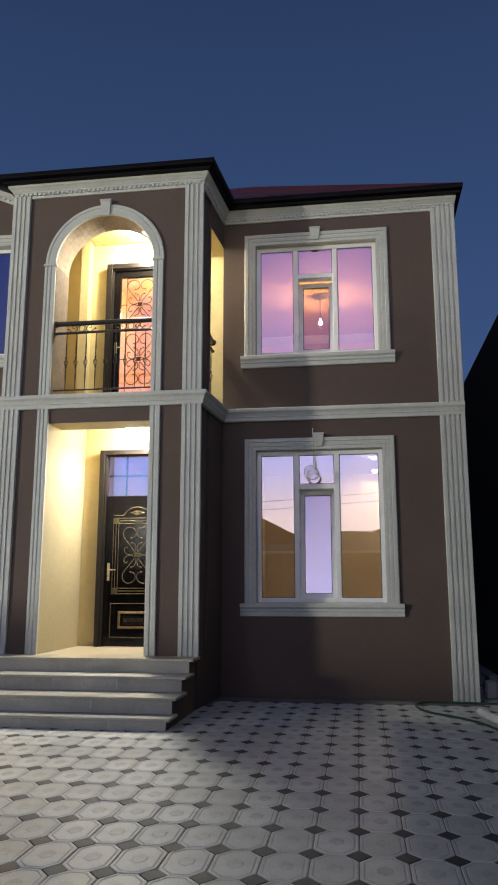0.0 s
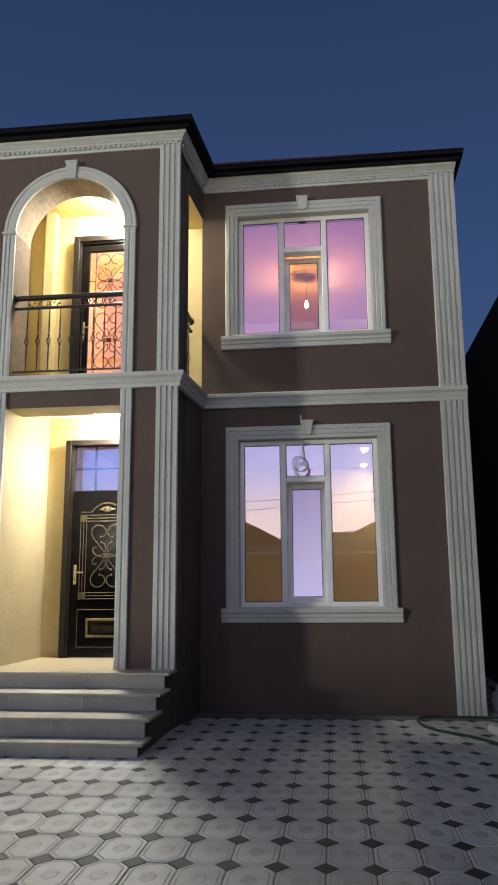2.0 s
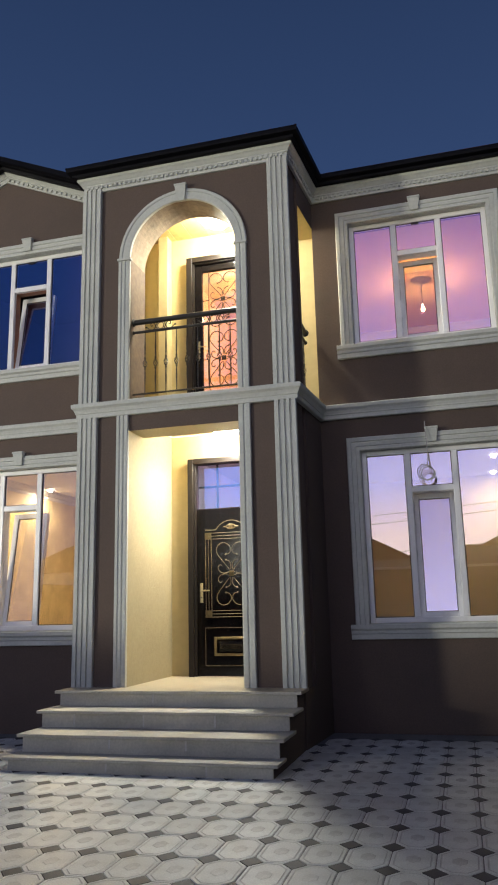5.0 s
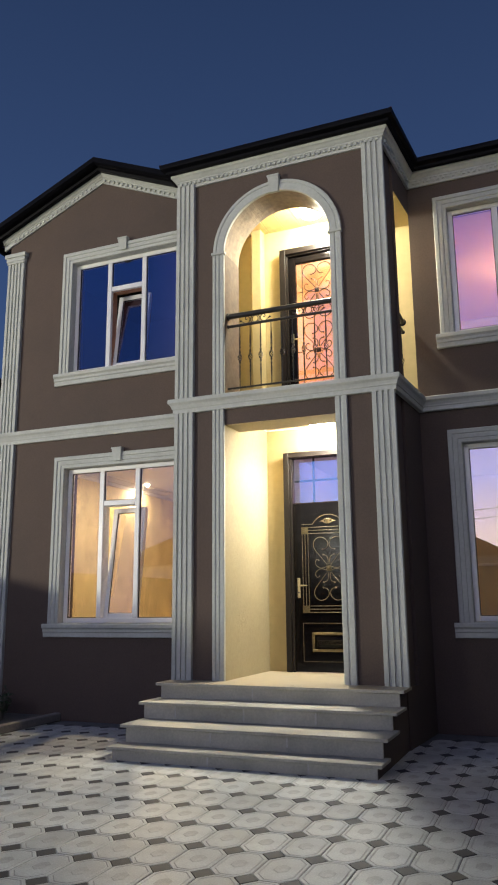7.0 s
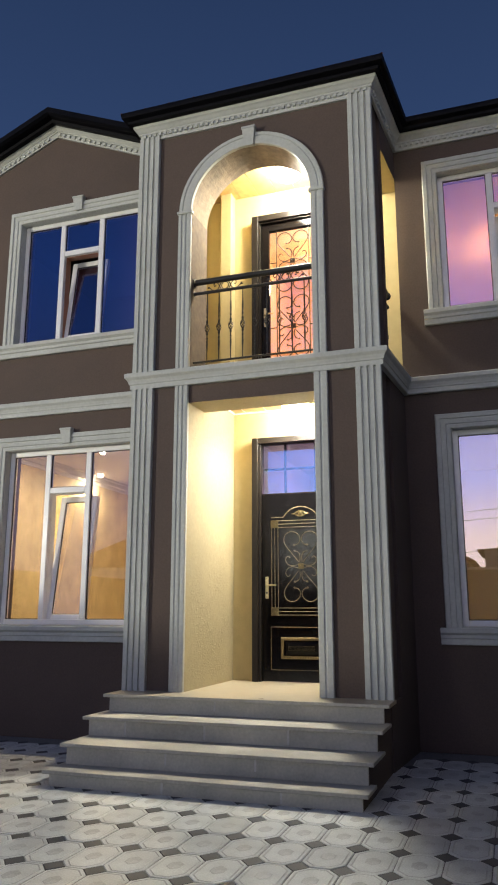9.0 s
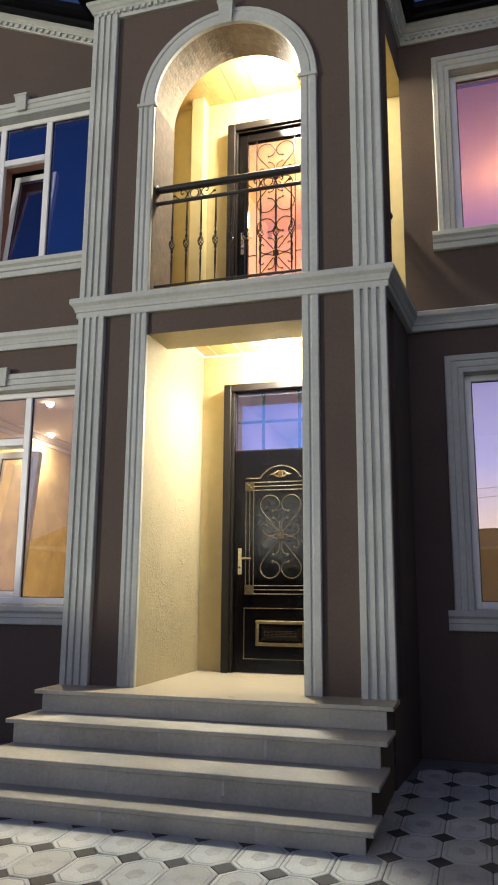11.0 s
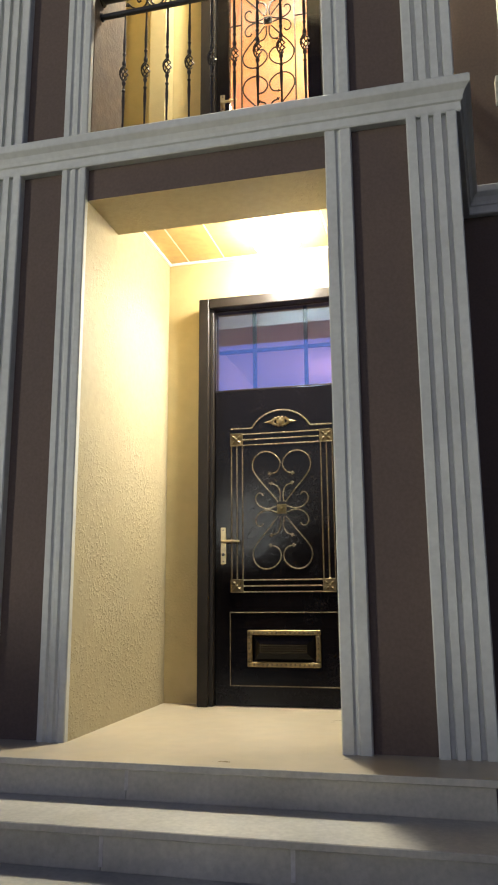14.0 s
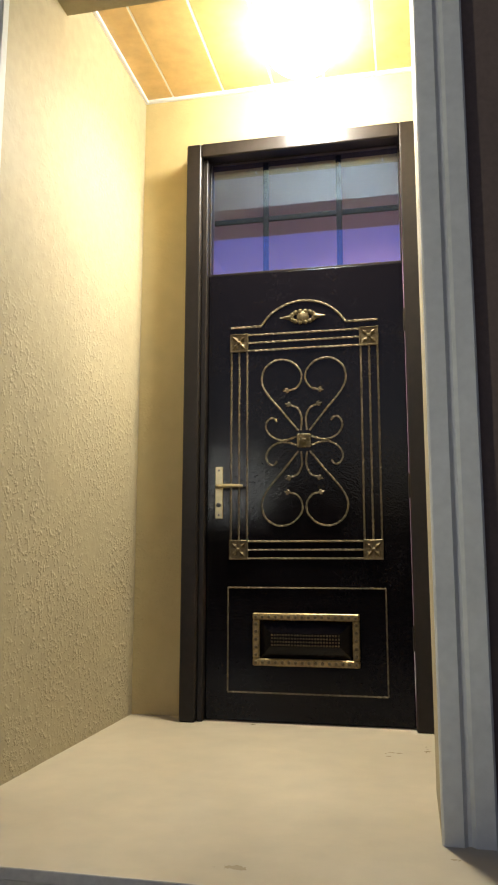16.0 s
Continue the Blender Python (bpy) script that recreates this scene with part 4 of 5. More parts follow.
def scrollwork(parent, cx, cz, y, s, mat, r=0.0065, rod=True):
    """Four hearts and curls about a rosette."""
    for name, line in (("heart_scroll", HEART), ("inner_scroll", INNER), ("side_scroll", SIDE)):
        for sx in (1, -1):
            for sz in (1, -1):
                pts = [(cx + a * sx * s, y, cz + b * sz * s) for a, b in line]
                sm = smooth_line(pts, 6)
                g = twisted(sm, r) if rod else Geo().tube(sm, r, 5)
                if name != "side_scroll":
                    e, f = sm[-1], sm[-3]
                    leaf_tip(g, (e.x, e.z), (e.x - f.x, e.z - f.z), y, s)
                part(name, g, mat, parent)
    g = Geo()
    for k in range(12):
        q = math.pi * 2 * k / 12
        c, t = math.cos(q), math.sin(q)
        a, w = 0.034 * s, 0.008 * s
        g.add([(cx, y - 0.012, cz), (cx + c * a * 0.6 - t * w, y - 0.014, cz + t * a * 0.6 + c * w), (cx + c * a, y - 0.004, cz + t * a), (cx + c * a * 0.6 + t * w, y - 0.014, cz + t * a * 0.6 - c * w)], ((0, 1, 2, 3),))
    g.box(cx - 0.032 * s, cx + 0.032 * s, y - 0.008, y + 0.002, cz - 0.032 * s, cz + 0.032 * s, 0.003)
    g.lathe([(0.010 * s, -0.012), (0.012 * s, -0.018), (0.006 * s, -0.024)], (cx, y, cz), "y", 8)
    part("rosette", g, mat if not rod else AGED, parent)


def corner_plate(parent, cx, cz, y, h):
    g = Geo().box(cx - h, cx + h, y - 0.006, y, cz - h, cz + h, 0.002)
    for a, b, c, d in ((-h, h, h - 0.006, h), (-h, h, -h, -h + 0.006), (-h, -h + 0.006, -h, h), (h - 0.006, h, -h, h)):
        g.box(cx + a, cx + b, y - 0.012, y - 0.005, cz + c, cz + d, 0.002)
    for k in range(4):
        q = math.pi / 4 + k * math.pi / 2
        c, t = math.cos(q), math.sin(q)
        a, w = h * 1.05, h * 0.28
        g.add([(cx, y - 0.009, cz), (cx + c * a * 0.55 - t * w, y - 0.007, cz + t * a * 0.55 + c * w), (cx + c * a, y - 0.009, cz + t * a), (cx + c * a * 0.55 + t * w, y - 0.007, cz + t * a * 0.55 - c * w), (cx + c * a * 0.55, y - 0.017, cz + t * a * 0.55)], ((0, 1, 4), (1, 2, 4), (2, 3, 4), (3, 0, 4)))
    g.lathe([(0.010, -0.006), (0.011, -0.014), (0.005, -0.019)], (cx, y, cz), "y", 8)
    part("corner_rosette", g, AGED, parent)


def lever_handle(parent, x, z, y, right=True, h=0.125):
    g = Geo().box(x - 0.019, x + 0.019, y - 0.008, y, z - 0.150, z + 0.098, 0.003)
    plate = part("handle_plate", g, BRASS, parent, "satin brass handle plate")
    s = 1 if right else -1
    g = Geo().tube([(x, y - 0.006, z), (x, y - 0.045, z), (x + s * 0.012, y - 0.055, z), (x + s * 0.07, y - 0.056, z + 0.002), (x + s * h, y - 0.052, z)], [0.010, 0.010, 0.011, 0.010, 0.007], 8)
    part("lever", g, BRASS, plate)
    g = Geo().lathe([(0.011, 0.0), (0.011, -0.012), (0.008, -0.014)], (x, y - 0.007, z - 0.085), "y", 10)
    for dz in (0.080, -0.132):
        g.lathe([(0.005, 0.0), (0.005, -0.004), (0.002, -0.006)], (x, y - 0.007, z + dz), "y", 8)
    part("lock_cylinder", g, GASKET, plate)


def frame_bars(x0, x1, y0, y1, z0, z1, w, e=0.006):
    g = Geo()
    g.box(x0, x0 + w, y0, y1, z0, z1, e), g.box(x1 - w, x1, y0, y1, z0, z1, e), g.box(x0 + w, x1 - w, y0, y1, z1 - w, z1, e)
    return g


door = thing("door_1", ((DX0 + DX1) / 2, 10.17, FLOOR), "black-brown steel entrance door with gilded ironwork and glazed transom, closed", "door", kind="structure")
g = frame_bars(DX0 + 0.002, DX1 - 0.002, 10.135, 10.30, FLOOR + 0.001, 3.426, 0.075)
g.box(DX0 + 0.077, DX0 + 0.105, 10.165, 10.29, FLOOR + 0.001, 3.351, 0.004)
part("door_frame", g, FRAMEPAINT, door, "dark brown painted door frame")
LX0D, LX1D, LY = DX0 + 0.106, DX1 - 0.080, 10.20
lcx = (DX0 + DX1) / 2 + 0.010
leaf = part("leaf", Geo().box(LX0D, LX1D, LY, LY + 0.06, FLOOR + 0.006, 2.742, 0.004), DOORPAINT, door, "black-brown hammered steel leaf")
g = frame_bars(LX0D, LX1D, LY + 0.006, LY + 0.03, 2.744, 3.350, 0.007, 0.002)
g.box(LX0D + 0.007, LX1D - 0.007, LY + 0.006, LY + 0.03, 2.744, 2.754, 0.002)
part("transom_frame", g, FRAMEPAINT, door)
p = part("transom_pane", Geo().box(LX0D + 0.002, LX1D - 0.002, LY + 0.032, LY + 0.038, 2.746, 3.348), TRANSOM, door)
p.visible_shadow = False
for i in (1, 2):
    x = (-3.277, -2.908)[i - 1]
    part("grille_bar", Geo().box(x - 0.014, x + 0.014, LY + 0.045, LY + 0.06, 2.746, 3.348, 0.003), BLACKBAR, door)
part("grille_bar", Geo().box(LX0D + 0.01, LX1D - 0.01, LY + 0.061, LY + 0.075, 3.038, 3.065, 0.003), BLACKBAR, door)
# ironwork of the leaf
oy = LY - 0.003
ox0, ox1, oz0, oz1, hp = lcx - 0.357, lcx + 0.357, 1.345, 2.432, 0.045
for x in (ox0 + hp, ox1 - hp):
    for z in (oz0 + hp, oz1 - hp):
        corner_plate(leaf, x, z, oy, hp)
for k in (0.006, hp, 2 * hp - 0.006):
    for z in (oz0 + k, oz1 - k):
        part("twisted_rod", twisted([(ox0 + 2 * hp, oy, z), (ox1 - 2 * hp, oy, z)]), BRONZE, leaf)
    for x in (ox0 + k, ox1 - k):
        part("twisted_rod", twisted([(x, oy, oz0 + 2 * hp), (x, oy, oz1 - 2 * hp)]), BRONZE, leaf)
scrollwork(leaf, lcx, 1.898, oy, 1.02, BRONZE, 0.0052)
RS, CS = 0.237, 0.119                    # circle of the arched rod: radius, drop of its centre
top = [(ox0 + 0.003, oy, oz1 + 0.035)] + [(lcx + 0.205 * k / 7, oy, oz1 + 0.035 + math.sqrt(RS * RS - (0.205 * k / 7) ** 2) - CS) for k in range(-7, 8)] + [(ox1 - 0.003, oy, oz1 + 0.035)]
part("arched_rod", twisted(top, 0.0062), BRONZE, leaf)
g = Geo()
for i in range(14):
    q = 2 * math.pi * i / 14
    g.lathe([(0.010, 0.0), (0.012, -0.006), (0.005, -0.012)], (lcx + 0.056 * math.cos(q), oy, oz1 + 0.070 + 0.028 * math.sin(q)), "y", 7)
g.lathe([(0.030, 0.0), (0.030, -0.004), (0.018, -0.012), (0.006, -0.014)], (lcx, oy, oz1 + 0.070), "y", 12)
for s in (1, -1):
    g.add([(lcx + s * 0.055, oy - 0.002, oz1 + 0.085), (lcx + s * 0.115, oy - 0.003, oz1 + 0.070), (lcx + s * 0.055, oy - 0.002, oz1 + 0.055), (lcx + s * 0.065, oy - 0.012, oz1 + 0.070)], ((0, 1, 3), (1, 2, 3), (2, 0, 3), (0, 2, 1)))
part("medallion", g, AGED, leaf)
bx0, bx1, bz0, bz1 = lcx - 0.362, lcx + 0.362, 0.750, 1.217
for a, b in (((bx0, bz0), (bx1, bz0)), ((bx1, bz0), (bx1, bz1)), ((bx1, bz1), (bx0, bz1)), ((bx0, bz1), (bx0, bz0))):
    part("twisted_rod", twisted([(a[0], oy, a[1]), (b[0], oy, b[1])], 0.0042), BRONZE, leaf)
# raised box with studded gilt border
cx, cz, hw_, hh = lcx, 0.987, 0.243, 0.117
g = Geo()
for a, b, c, d in ((-hw_, hw_, hh - 0.032, hh), (-hw_, hw_, -hh, -hh + 0.032), (-hw_, -hw_ + 0.032, -hh + 0.032, hh - 0.032), (hw_ - 0.032, hw_, -hh + 0.032, hh - 0.032)):
    g.box(cx + a, cx + b, LY - 0.020, LY, cz + c, cz + d, 0.004)
border = part("panel_border", g, GOLD, leaf, "gilt border with round studs")
STUD = Geo().lathe([(0.008, 0.0), (0.008, -0.004), (0.005, -0.008), (0.001, -0.009)], (0, 0, 0), "y", 8).mesh("stud", STUDMETAL)
spots = [(-hw_ + 0.016 + i * (2 * hw_ - 0.032) / 15, s * (hh - 0.016)) for i in range(16) for s in (1, -1)] + [(s * (hw_ - 0.016), -hh + 0.016 + i * (2 * hh - 0.032) / 6) for i in range(1, 6) for s in (1, -1)]
for a, b in spots:
    ob = new("stud", STUD)
    ob.parent = border
    ob.location = (cx + a, LY - 0.020, cz + b)
g = Geo()
a0, a1, b0, b1 = hw_ - 0.034, hw_ - 0.085, hh - 0.034, 0.030
v = [(cx - a0, LY, cz - b0), (cx + a0, LY, cz - b0), (cx + a0, LY, cz + b0), (cx - a0, LY, cz + b0), (cx - a1, LY - 0.030, cz - b1), (cx + a1, LY - 0.030, cz - b1), (cx + a1, LY - 0.030, cz + b1), (cx - a1, LY - 0.030, cz + b1)]
g.add(v, ((0, 1, 5, 4), (1, 2, 6, 5), (2, 3, 7, 6), (3, 0, 4, 7), (4, 5, 6, 7)))
raised = part("raised_panel", g, DOORPAINT, leaf)
g = Geo()
for i in range(24):
    for k in range(4):
        g.box(cx - a1 + 0.004 + i * (2 * a1 - 0.014) / 23, cx - a1 + 0.010 + i * (2 * a1 - 0.014) / 23, LY - 0.034, LY - 0.029, cz - 0.026 + k * 0.0145, cz - 0.019 + k * 0.0145)
part("bead_strip", g, AGED, raised, "bronze strip of small square beads")
lever_handle(leaf, LX0D + 0.062, 1.685, LY)
for z in (2.40, 1.62, 0.95):
    part("hinge", Geo().lathe([(0.014, 0), (0.014, 0.10), (0.008, 0.112)], (LX1D + 0.01, LY - 0.012, z), "z", 10), FRAMEPAINT, door)

UX1 = -2.622
door2 = thing("door_2", ((DX0 + UX1) / 2, 10.17, BELT1), "dark brown glazed balcony door with wrought-iron grille, closed", "door", kind="structure")
g = frame_bars(DX0 + 0.002, UX1 - 0.002, 10.135, 10.30, BELT1 + 0.001, 6.353, 0.085)
g.box(DX0 + 0.087, DX0 + 0.110, 10.165, 10.29, BELT1 + 0.001, 6.268, 0.004), g.box(UX1 - 0.110, UX1 - 0.087, 10.165, 10.29, BELT1 + 0.001, 6.268, 0.004), g.box(DX0 + 0.110, UX1 - 0.110, 10.165, 10.29, 6.245, 6.268, 0.004)
part("door_frame", g, FRAMEPAINT, door2, "dark brown painted door frame")
a, b = DX0 + 0.111, UX1 - 0.111
g = frame_bars(a, b, LY, LY + 0.06, BELT1 + 0.006, 6.244, 0.105)
g.box(a + 0.105, b - 0.105, LY, LY + 0.06, BELT1 + 0.006, 4.20, 0.005)
leaf2 = part("leaf", g, DOORPAINT, door2)
p = part("pane", Geo().box(a + 0.10, b - 0.10, LY + 0.03, LY + 0.036, 4.195, 6.142), CLEAR, door2)
p.visible_shadow = False
gcx = (a + b) / 2
for z in (5.70, 4.83):
    scrollwork(leaf2, gcx, z, LY + 0.015, 1.02, IRON, 0.006, rod=False)
    for s in (1, -1):
        part("grille_bar", Geo().tube([(gcx + s * 0.21, LY + 0.015, z), (gcx + s * (b - a - 0.21) / 2, LY + 0.015, z)], 0.006, 5), IRON, leaf2)
for s in (1, -1):
    part("grille_bar", Geo().tube([(gcx + s * 0.21, LY + 0.015, 4.20), (gcx + s * 0.21, LY + 0.015, 6.14)], 0.006, 5), IRON, leaf2)
lever_handle(leaf2, a + 0.052, 5.0, LY)


# ---------------------------------------------------------------- balcony railings
def baluster(parent, x, y, z0, z1):
    """Slim iron baluster with collars and a twisted basket."""
    zc = z0 + (z1 - z0) * 0.48
    h = zc - z0
    half = [(0.006, 0), (0.0065, h * 0.25), (0.0105, h * 0.50), (0.0065, h * 0.72), (0.0065, h - 0.13), (0.012, h - 0.120), (0.007, h - 0.108), (0.007, h - 0.082), (0.013, h - 0.072), (0.013, h - 0.062), (0.008, h - 0.05)]
    g = Geo().lathe(half, (x, y, z0), "z", 8)
    up = (z1 - zc) / h
    g.lathe([(r, (h - q) * (up if q < h * 0.8 else 1.0)) for r, q in reversed(half)], (x, y, zc), "z", 8)
    ob = part("baluster", g, IRON, parent, smooth=True)
    g = Geo()
    for k in range(5):
        pts = []
        for i in range(9):
            s = i / 8
            r = 0.003 + 0.024 * math.sin(math.pi * s)
            q = 2 * math.pi * (k / 5 + s * 0.6)
            pts.append((x + r * math.cos(q), y + r * math.sin(q), zc - 0.052 + 0.104 * s))
        g.tube(pts, 0.0042, 4)
    part("basket", g, IRON, ob)


def railing(name, axis, a0, a1, n, first, pitch, label):
    y = YP + 0.07 if axis == "x" else QX - 0.15
    at = (lambda a, z: (a, y, z)) if axis == "x" else (lambda a, z: (y, a, z))
    ob = thing(name, at((a0 + a1) / 2, BELT1), label, "railing")
    for z, r, nm in ((4.962, 0.034, "handrail"), (4.830, 0.018, "lower_rail"), (4.030, 0.012, "bottom_rail")):
        rail = part(nm, Geo().tube([at(a0 + 0.004, z), at(a1 - 0.004, z)], r, 12), IRON, ob, smooth=True)
        if r > 0.015:
            for e, s in ((a0, 1), (a1, -1)):
                g = Geo().lathe([(r * 0.9, 0.0), (r * 1.45, 0.006 * s), (r * 1.45, 0.016 * s), (r * 1.05, 0.022 * s)], at(e, z), axis if axis == "x" else "y", 12)
                part("end_flange", g, IRON, rail)
    for i in range(n):
        p = at(first + i * pitch, 0)
        baluster(ob, p[0], p[1], 4.035, 4.82)
    # groups of curls between the two upper rails, one to every five bays
    for k in range(max(1, (n + 1) // 5)):
        m = first + (1.5 + 5 * k) * pitch if n > 4 else (a0 + a1) / 2
        part("ring", Geo().tube([at(m + 0.040 * math.cos(q), 4.888 + 0.042 * math.sin(q)) for q in (2 * math.pi * i / 16 for i in range(16))], 0.0055, 5, closed=True), IRON, ob)
        for s in (1, -1):
            curl = [(0.040, -0.046), (0.062, -0.010), (0.086, 0.034), (0.115, 0.044), (0.132, 0.022), (0.120, 0.002), (0.105, 0.010)]
            part("scroll", Geo().tube(smooth_line([at(m + s * p, 4.888 + q) for p, q in curl], 4), 0.0055, 5), IRON, ob)
            curl = [(0.040, 0.046), (0.060, 0.010), (0.082, -0.032), (0.115, -0.046), (0.150, -0.036), (0.186, -0.006), (0.205, -0.012)]
            part("scroll", Geo().tube(smooth_line([at(m + s * p, 4.888 + q) for p, q in curl], 4), [0.0055] * 20 + [0.011, 0.013, 0.010, 0.006, 0.002], 5), IRON, ob)
    return ob


railing("balcony_railing", "x", OX0 + 0.006, OX1 - 0.006, 9, -3.765, 0.1375, "black wrought-iron balcony railing with basket balusters")
railing("side_railing", "y", SIDE_Y0, YR - 0.002, 4, 9.48, 0.13, "black wrought-iron railing of the balcony's side opening")


# ---------------------------------------------------------------- lamps
def ceiling_lamp(x, y, z, label):
    ob = thing("ceiling_lamp", (x, y, z), label, "lamp", group="round ceiling lamps")
    part("base", Geo().lathe([(0.11, 0), (0.112, -0.022), (0.06, -0.030)], (x, y, z), "z", 28), WHITE, ob, smooth=True)
    part("diffuser", Geo().lathe([(0.120, -0.018), (0.150, -0.040), (0.163, -0.075), (0.158, -0.110), (0.125, -0.145), (0.07, -0.166), (0.004, -0.172)], (x, y, z), "z", 28), LAMPGLOW, ob, smooth=True)


ceiling_lamp(-3.04, 9.91, 3.785, "round lit ceiling lamp above the entrance door")
ceiling_lamp(-3.06, 9.76, 6.719, "round lit ceiling lamp above the balcony door")
ob = thing("pendant_bulb", (-0.49, 12.23, 6.46), "bare lit bulb hanging on a wire from a ceiling rose", "lamp")
part("ceiling_rose", Geo().lathe([(0.16, 0.0), (0.15, -0.02), (0.09, -0.03), (0.05, -0.05), (0.012, -0.06)], (-0.49, 12.23, 6.469), "z", 20), PALEROOM, ob, smooth=True)
part("wire", Geo().tube([(-0.49, 12.23, 6.42), (-0.49, 12.23, 6.04)], 0.005, 5), IRON, ob)
part("bulb", Geo().lathe([(0.013, 0.06), (0.016, 0.03), (0.032, -0.005), (0.030, -0.035), (0.010, -0.055)], (-0.49, 12.23, 5.99), "z", 14), BULBGLOW, ob, smooth=True)
for x, y, nm in ((0.36, 12.42, 3.62), (0.40, 13.95, 3.62), (-7.20, 12.68, 3.62), (-6.2, 11.0, 3.62)):
    ob = thing("spot_lamp", (x, y, nm), "small round lit ceiling spot lamp", "lamp", group="ceiling spot lamps")
    part("ring", Geo().lathe([(0.060, 0), (0.062, -0.006), (0.048, -0.010)], (x, y, nm), "z", 18), WHITE, ob)
    part("lens", Geo().lathe([(0.047, -0.004), (0.046, -0.016), (0.038, -0.036), (0.020, -0.050), (0.004, -0.053)], (x, y, nm - 0.0005), "z", 18), SPOTGLOW, ob)


# ---------------------------------------------------------------- loose things outside
CY = YR - 0.115
pts = [(-0.520, YR - 0.001, 3.63), (-0.519, YR - 0.05, 3.625), (-0.518, CY + 0.01, 3.58), (-0.512, CY, 3.42), (-0.506, CY, 3.24), (-0.515, CY, 3.12)]
loop = []
for i in range(54):
    q = 1.2 + i * 0.36
    turn_ = q / 6.283
    r = 0.098 - 0.008 * turn_
    loop.append((-0.555 + 0.016 * turn_ + r * math.cos(q), CY - 0.010 - 0.004 * turn_, 2.995 - 0.011 * turn_ + r * math.sin(q)))
tail = [(-0.490, CY - 0.03, 3.05), (-0.498, CY - 0.01, 3.16), (-0.512, CY - 0.008, 3.34)]
tagged(part("cable_coil", Geo().tube(smooth_line(pts + loop + tail, 3), 0.0055, 6), WIRE, None, "", True), "grey cable hanging in a loose coil before the window", "cable")
hose = smooth_line([(2.0, 9.75, 0.014), (1.55, 9.80, 0.014), (1.1, 9.83, 0.014), (0.85, 9.78, 0.014), (0.73, 9.62, 0.014), (0.74, 9.30, 0.014), (0.85, 8.98, 0.014), (1.08, 8.72, 0.014), (1.27, 8.44, 0.014), (1.40, 8.10, 0.014), (1.52, 7.5, 0.014), (1.75, 6.9, 0.014)], 6)
tagged(part("garden_hose", Geo().tube(hose, 0.014, 8), HOSE, None, "", True), "dark green garden hose lying in a loop on the paving", "hose")
ob = tagged(part("plastic_pipe", Geo().tube([(1.40, 8.90, 0.05), (1.44, 8.6, 0.05), (1.58, 8.0, 0.05), (1.80, 7.2, 0.05)], 0.045, 14), PIPE, None, "", True), "pale plastic pipe lying on the paving", "pipe")
ob = thing("canister", (1.74, 10.3, 0), "grey plastic canister standing by the house corner", "canister")
g = Geo().box(1.66, 1.82, 10.22, 10.40, 0.0, 0.24, 0.03)
part("body", g, WIRE, ob)
part("neck", Geo().lathe([(0.03, 0.0), (0.03, 0.04), (0.025, 0.05)], (1.70, 10.31, 0.238), "z", 10), GASKET, ob)
part("grip", Geo().tube(smooth_line([(1.745, 10.31, 0.235), (1.75, 10.31, 0.275), (1.79, 10.31, 0.275), (1.80, 10.31, 0.235)], 4), 0.010, 6), WIRE, ob)
# planting bed with a low kerb beside the left wing
built("bed_kerb", Geo().box(-8.4, -6.55, 8.10, 8.20, 0.0, 0.10, 0.012).box(-6.65, -6.55, 8.20, YL - 0.01, 0.0, 0.10, 0.012), BLOCKWALL, "low concrete kerb of a planting bed", "kerb")
built("bed_soil", Geo().box(-8.4, -6.651, 8.201, YL - 0.005, 0.0, 0.06), EARTH, "dark soil of a planting bed", "soil")
rnd = random.Random(5)
for sx, sy, hh in ((-7.35, 9.0, 0.42), (-7.75, 8.8, 0.5), (-7.05, 8.9, 0.30), (-8.1, 9.0, 0.45)):
    ob = thing("shrub", (sx, sy, 0.06), "small dark leafy shrub in the planting bed", "shrub", group="shrubs in the bed")
    st_, lf = Geo(), Geo()
    for k in range(9):
        q, lean = rnd.uniform(0, 6.28), rnd.uniform(0.1, 0.5)
        tip = Vector((sx + math.cos(q) * lean * hh, sy + math.sin(q) * lean * hh, 0.06 + hh * rnd.uniform(0.6, 1.0)))
        st_.tube([(sx, sy, 0.05), Vector((sx, sy, 0.06)).lerp(tip, 0.5) + Vector((0, 0, 0.03)), tip], [0.008, 0.006, 0.003], 5)
        for j in range(16):
            c = Vector((sx, sy, 0.06)).lerp(tip, rnd.uniform(0.3, 1.05))
            d = Vector((rnd.uniform(-1, 1), rnd.uniform(-1, 1), rnd.uniform(-0.3, 0.8))).normalized()
            s = d.cross(Vector((rnd.uniform(-1, 1), rnd.uniform(-1, 1), 1))).normalized() * 0.014
            lf.add([c, c + d * 0.035 + s, c + d * 0.075 - Vector((0, 0, 0.012)), c + d * 0.035 - s], ((0, 1, 2, 3),))
    part("stems", st_, EARTH, ob)
    part("foliage", lf, LEAF, ob)


# ---------------------------------------------------------------- surroundings
built("ground", Geo().box(-3000, 3000, -3000, 3000, -0.50, -0.035), EARTH, "dusty ground that reaches the horizon", "ground")
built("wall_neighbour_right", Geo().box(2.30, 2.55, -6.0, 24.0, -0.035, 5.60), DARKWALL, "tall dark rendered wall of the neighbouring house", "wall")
# added out of view; its 2.05 m front part keeps street_light off the paving
built("wall_boundary_left", Geo().box(-8.75, -8.55, -6.0, 10.0, -0.035, 2.05).box(-8.75, -8.55, 10.0, 24.0, -0.035, 5.1), DARKWALL, "unseen dark wall added beside the yard to block low street light", "wall")
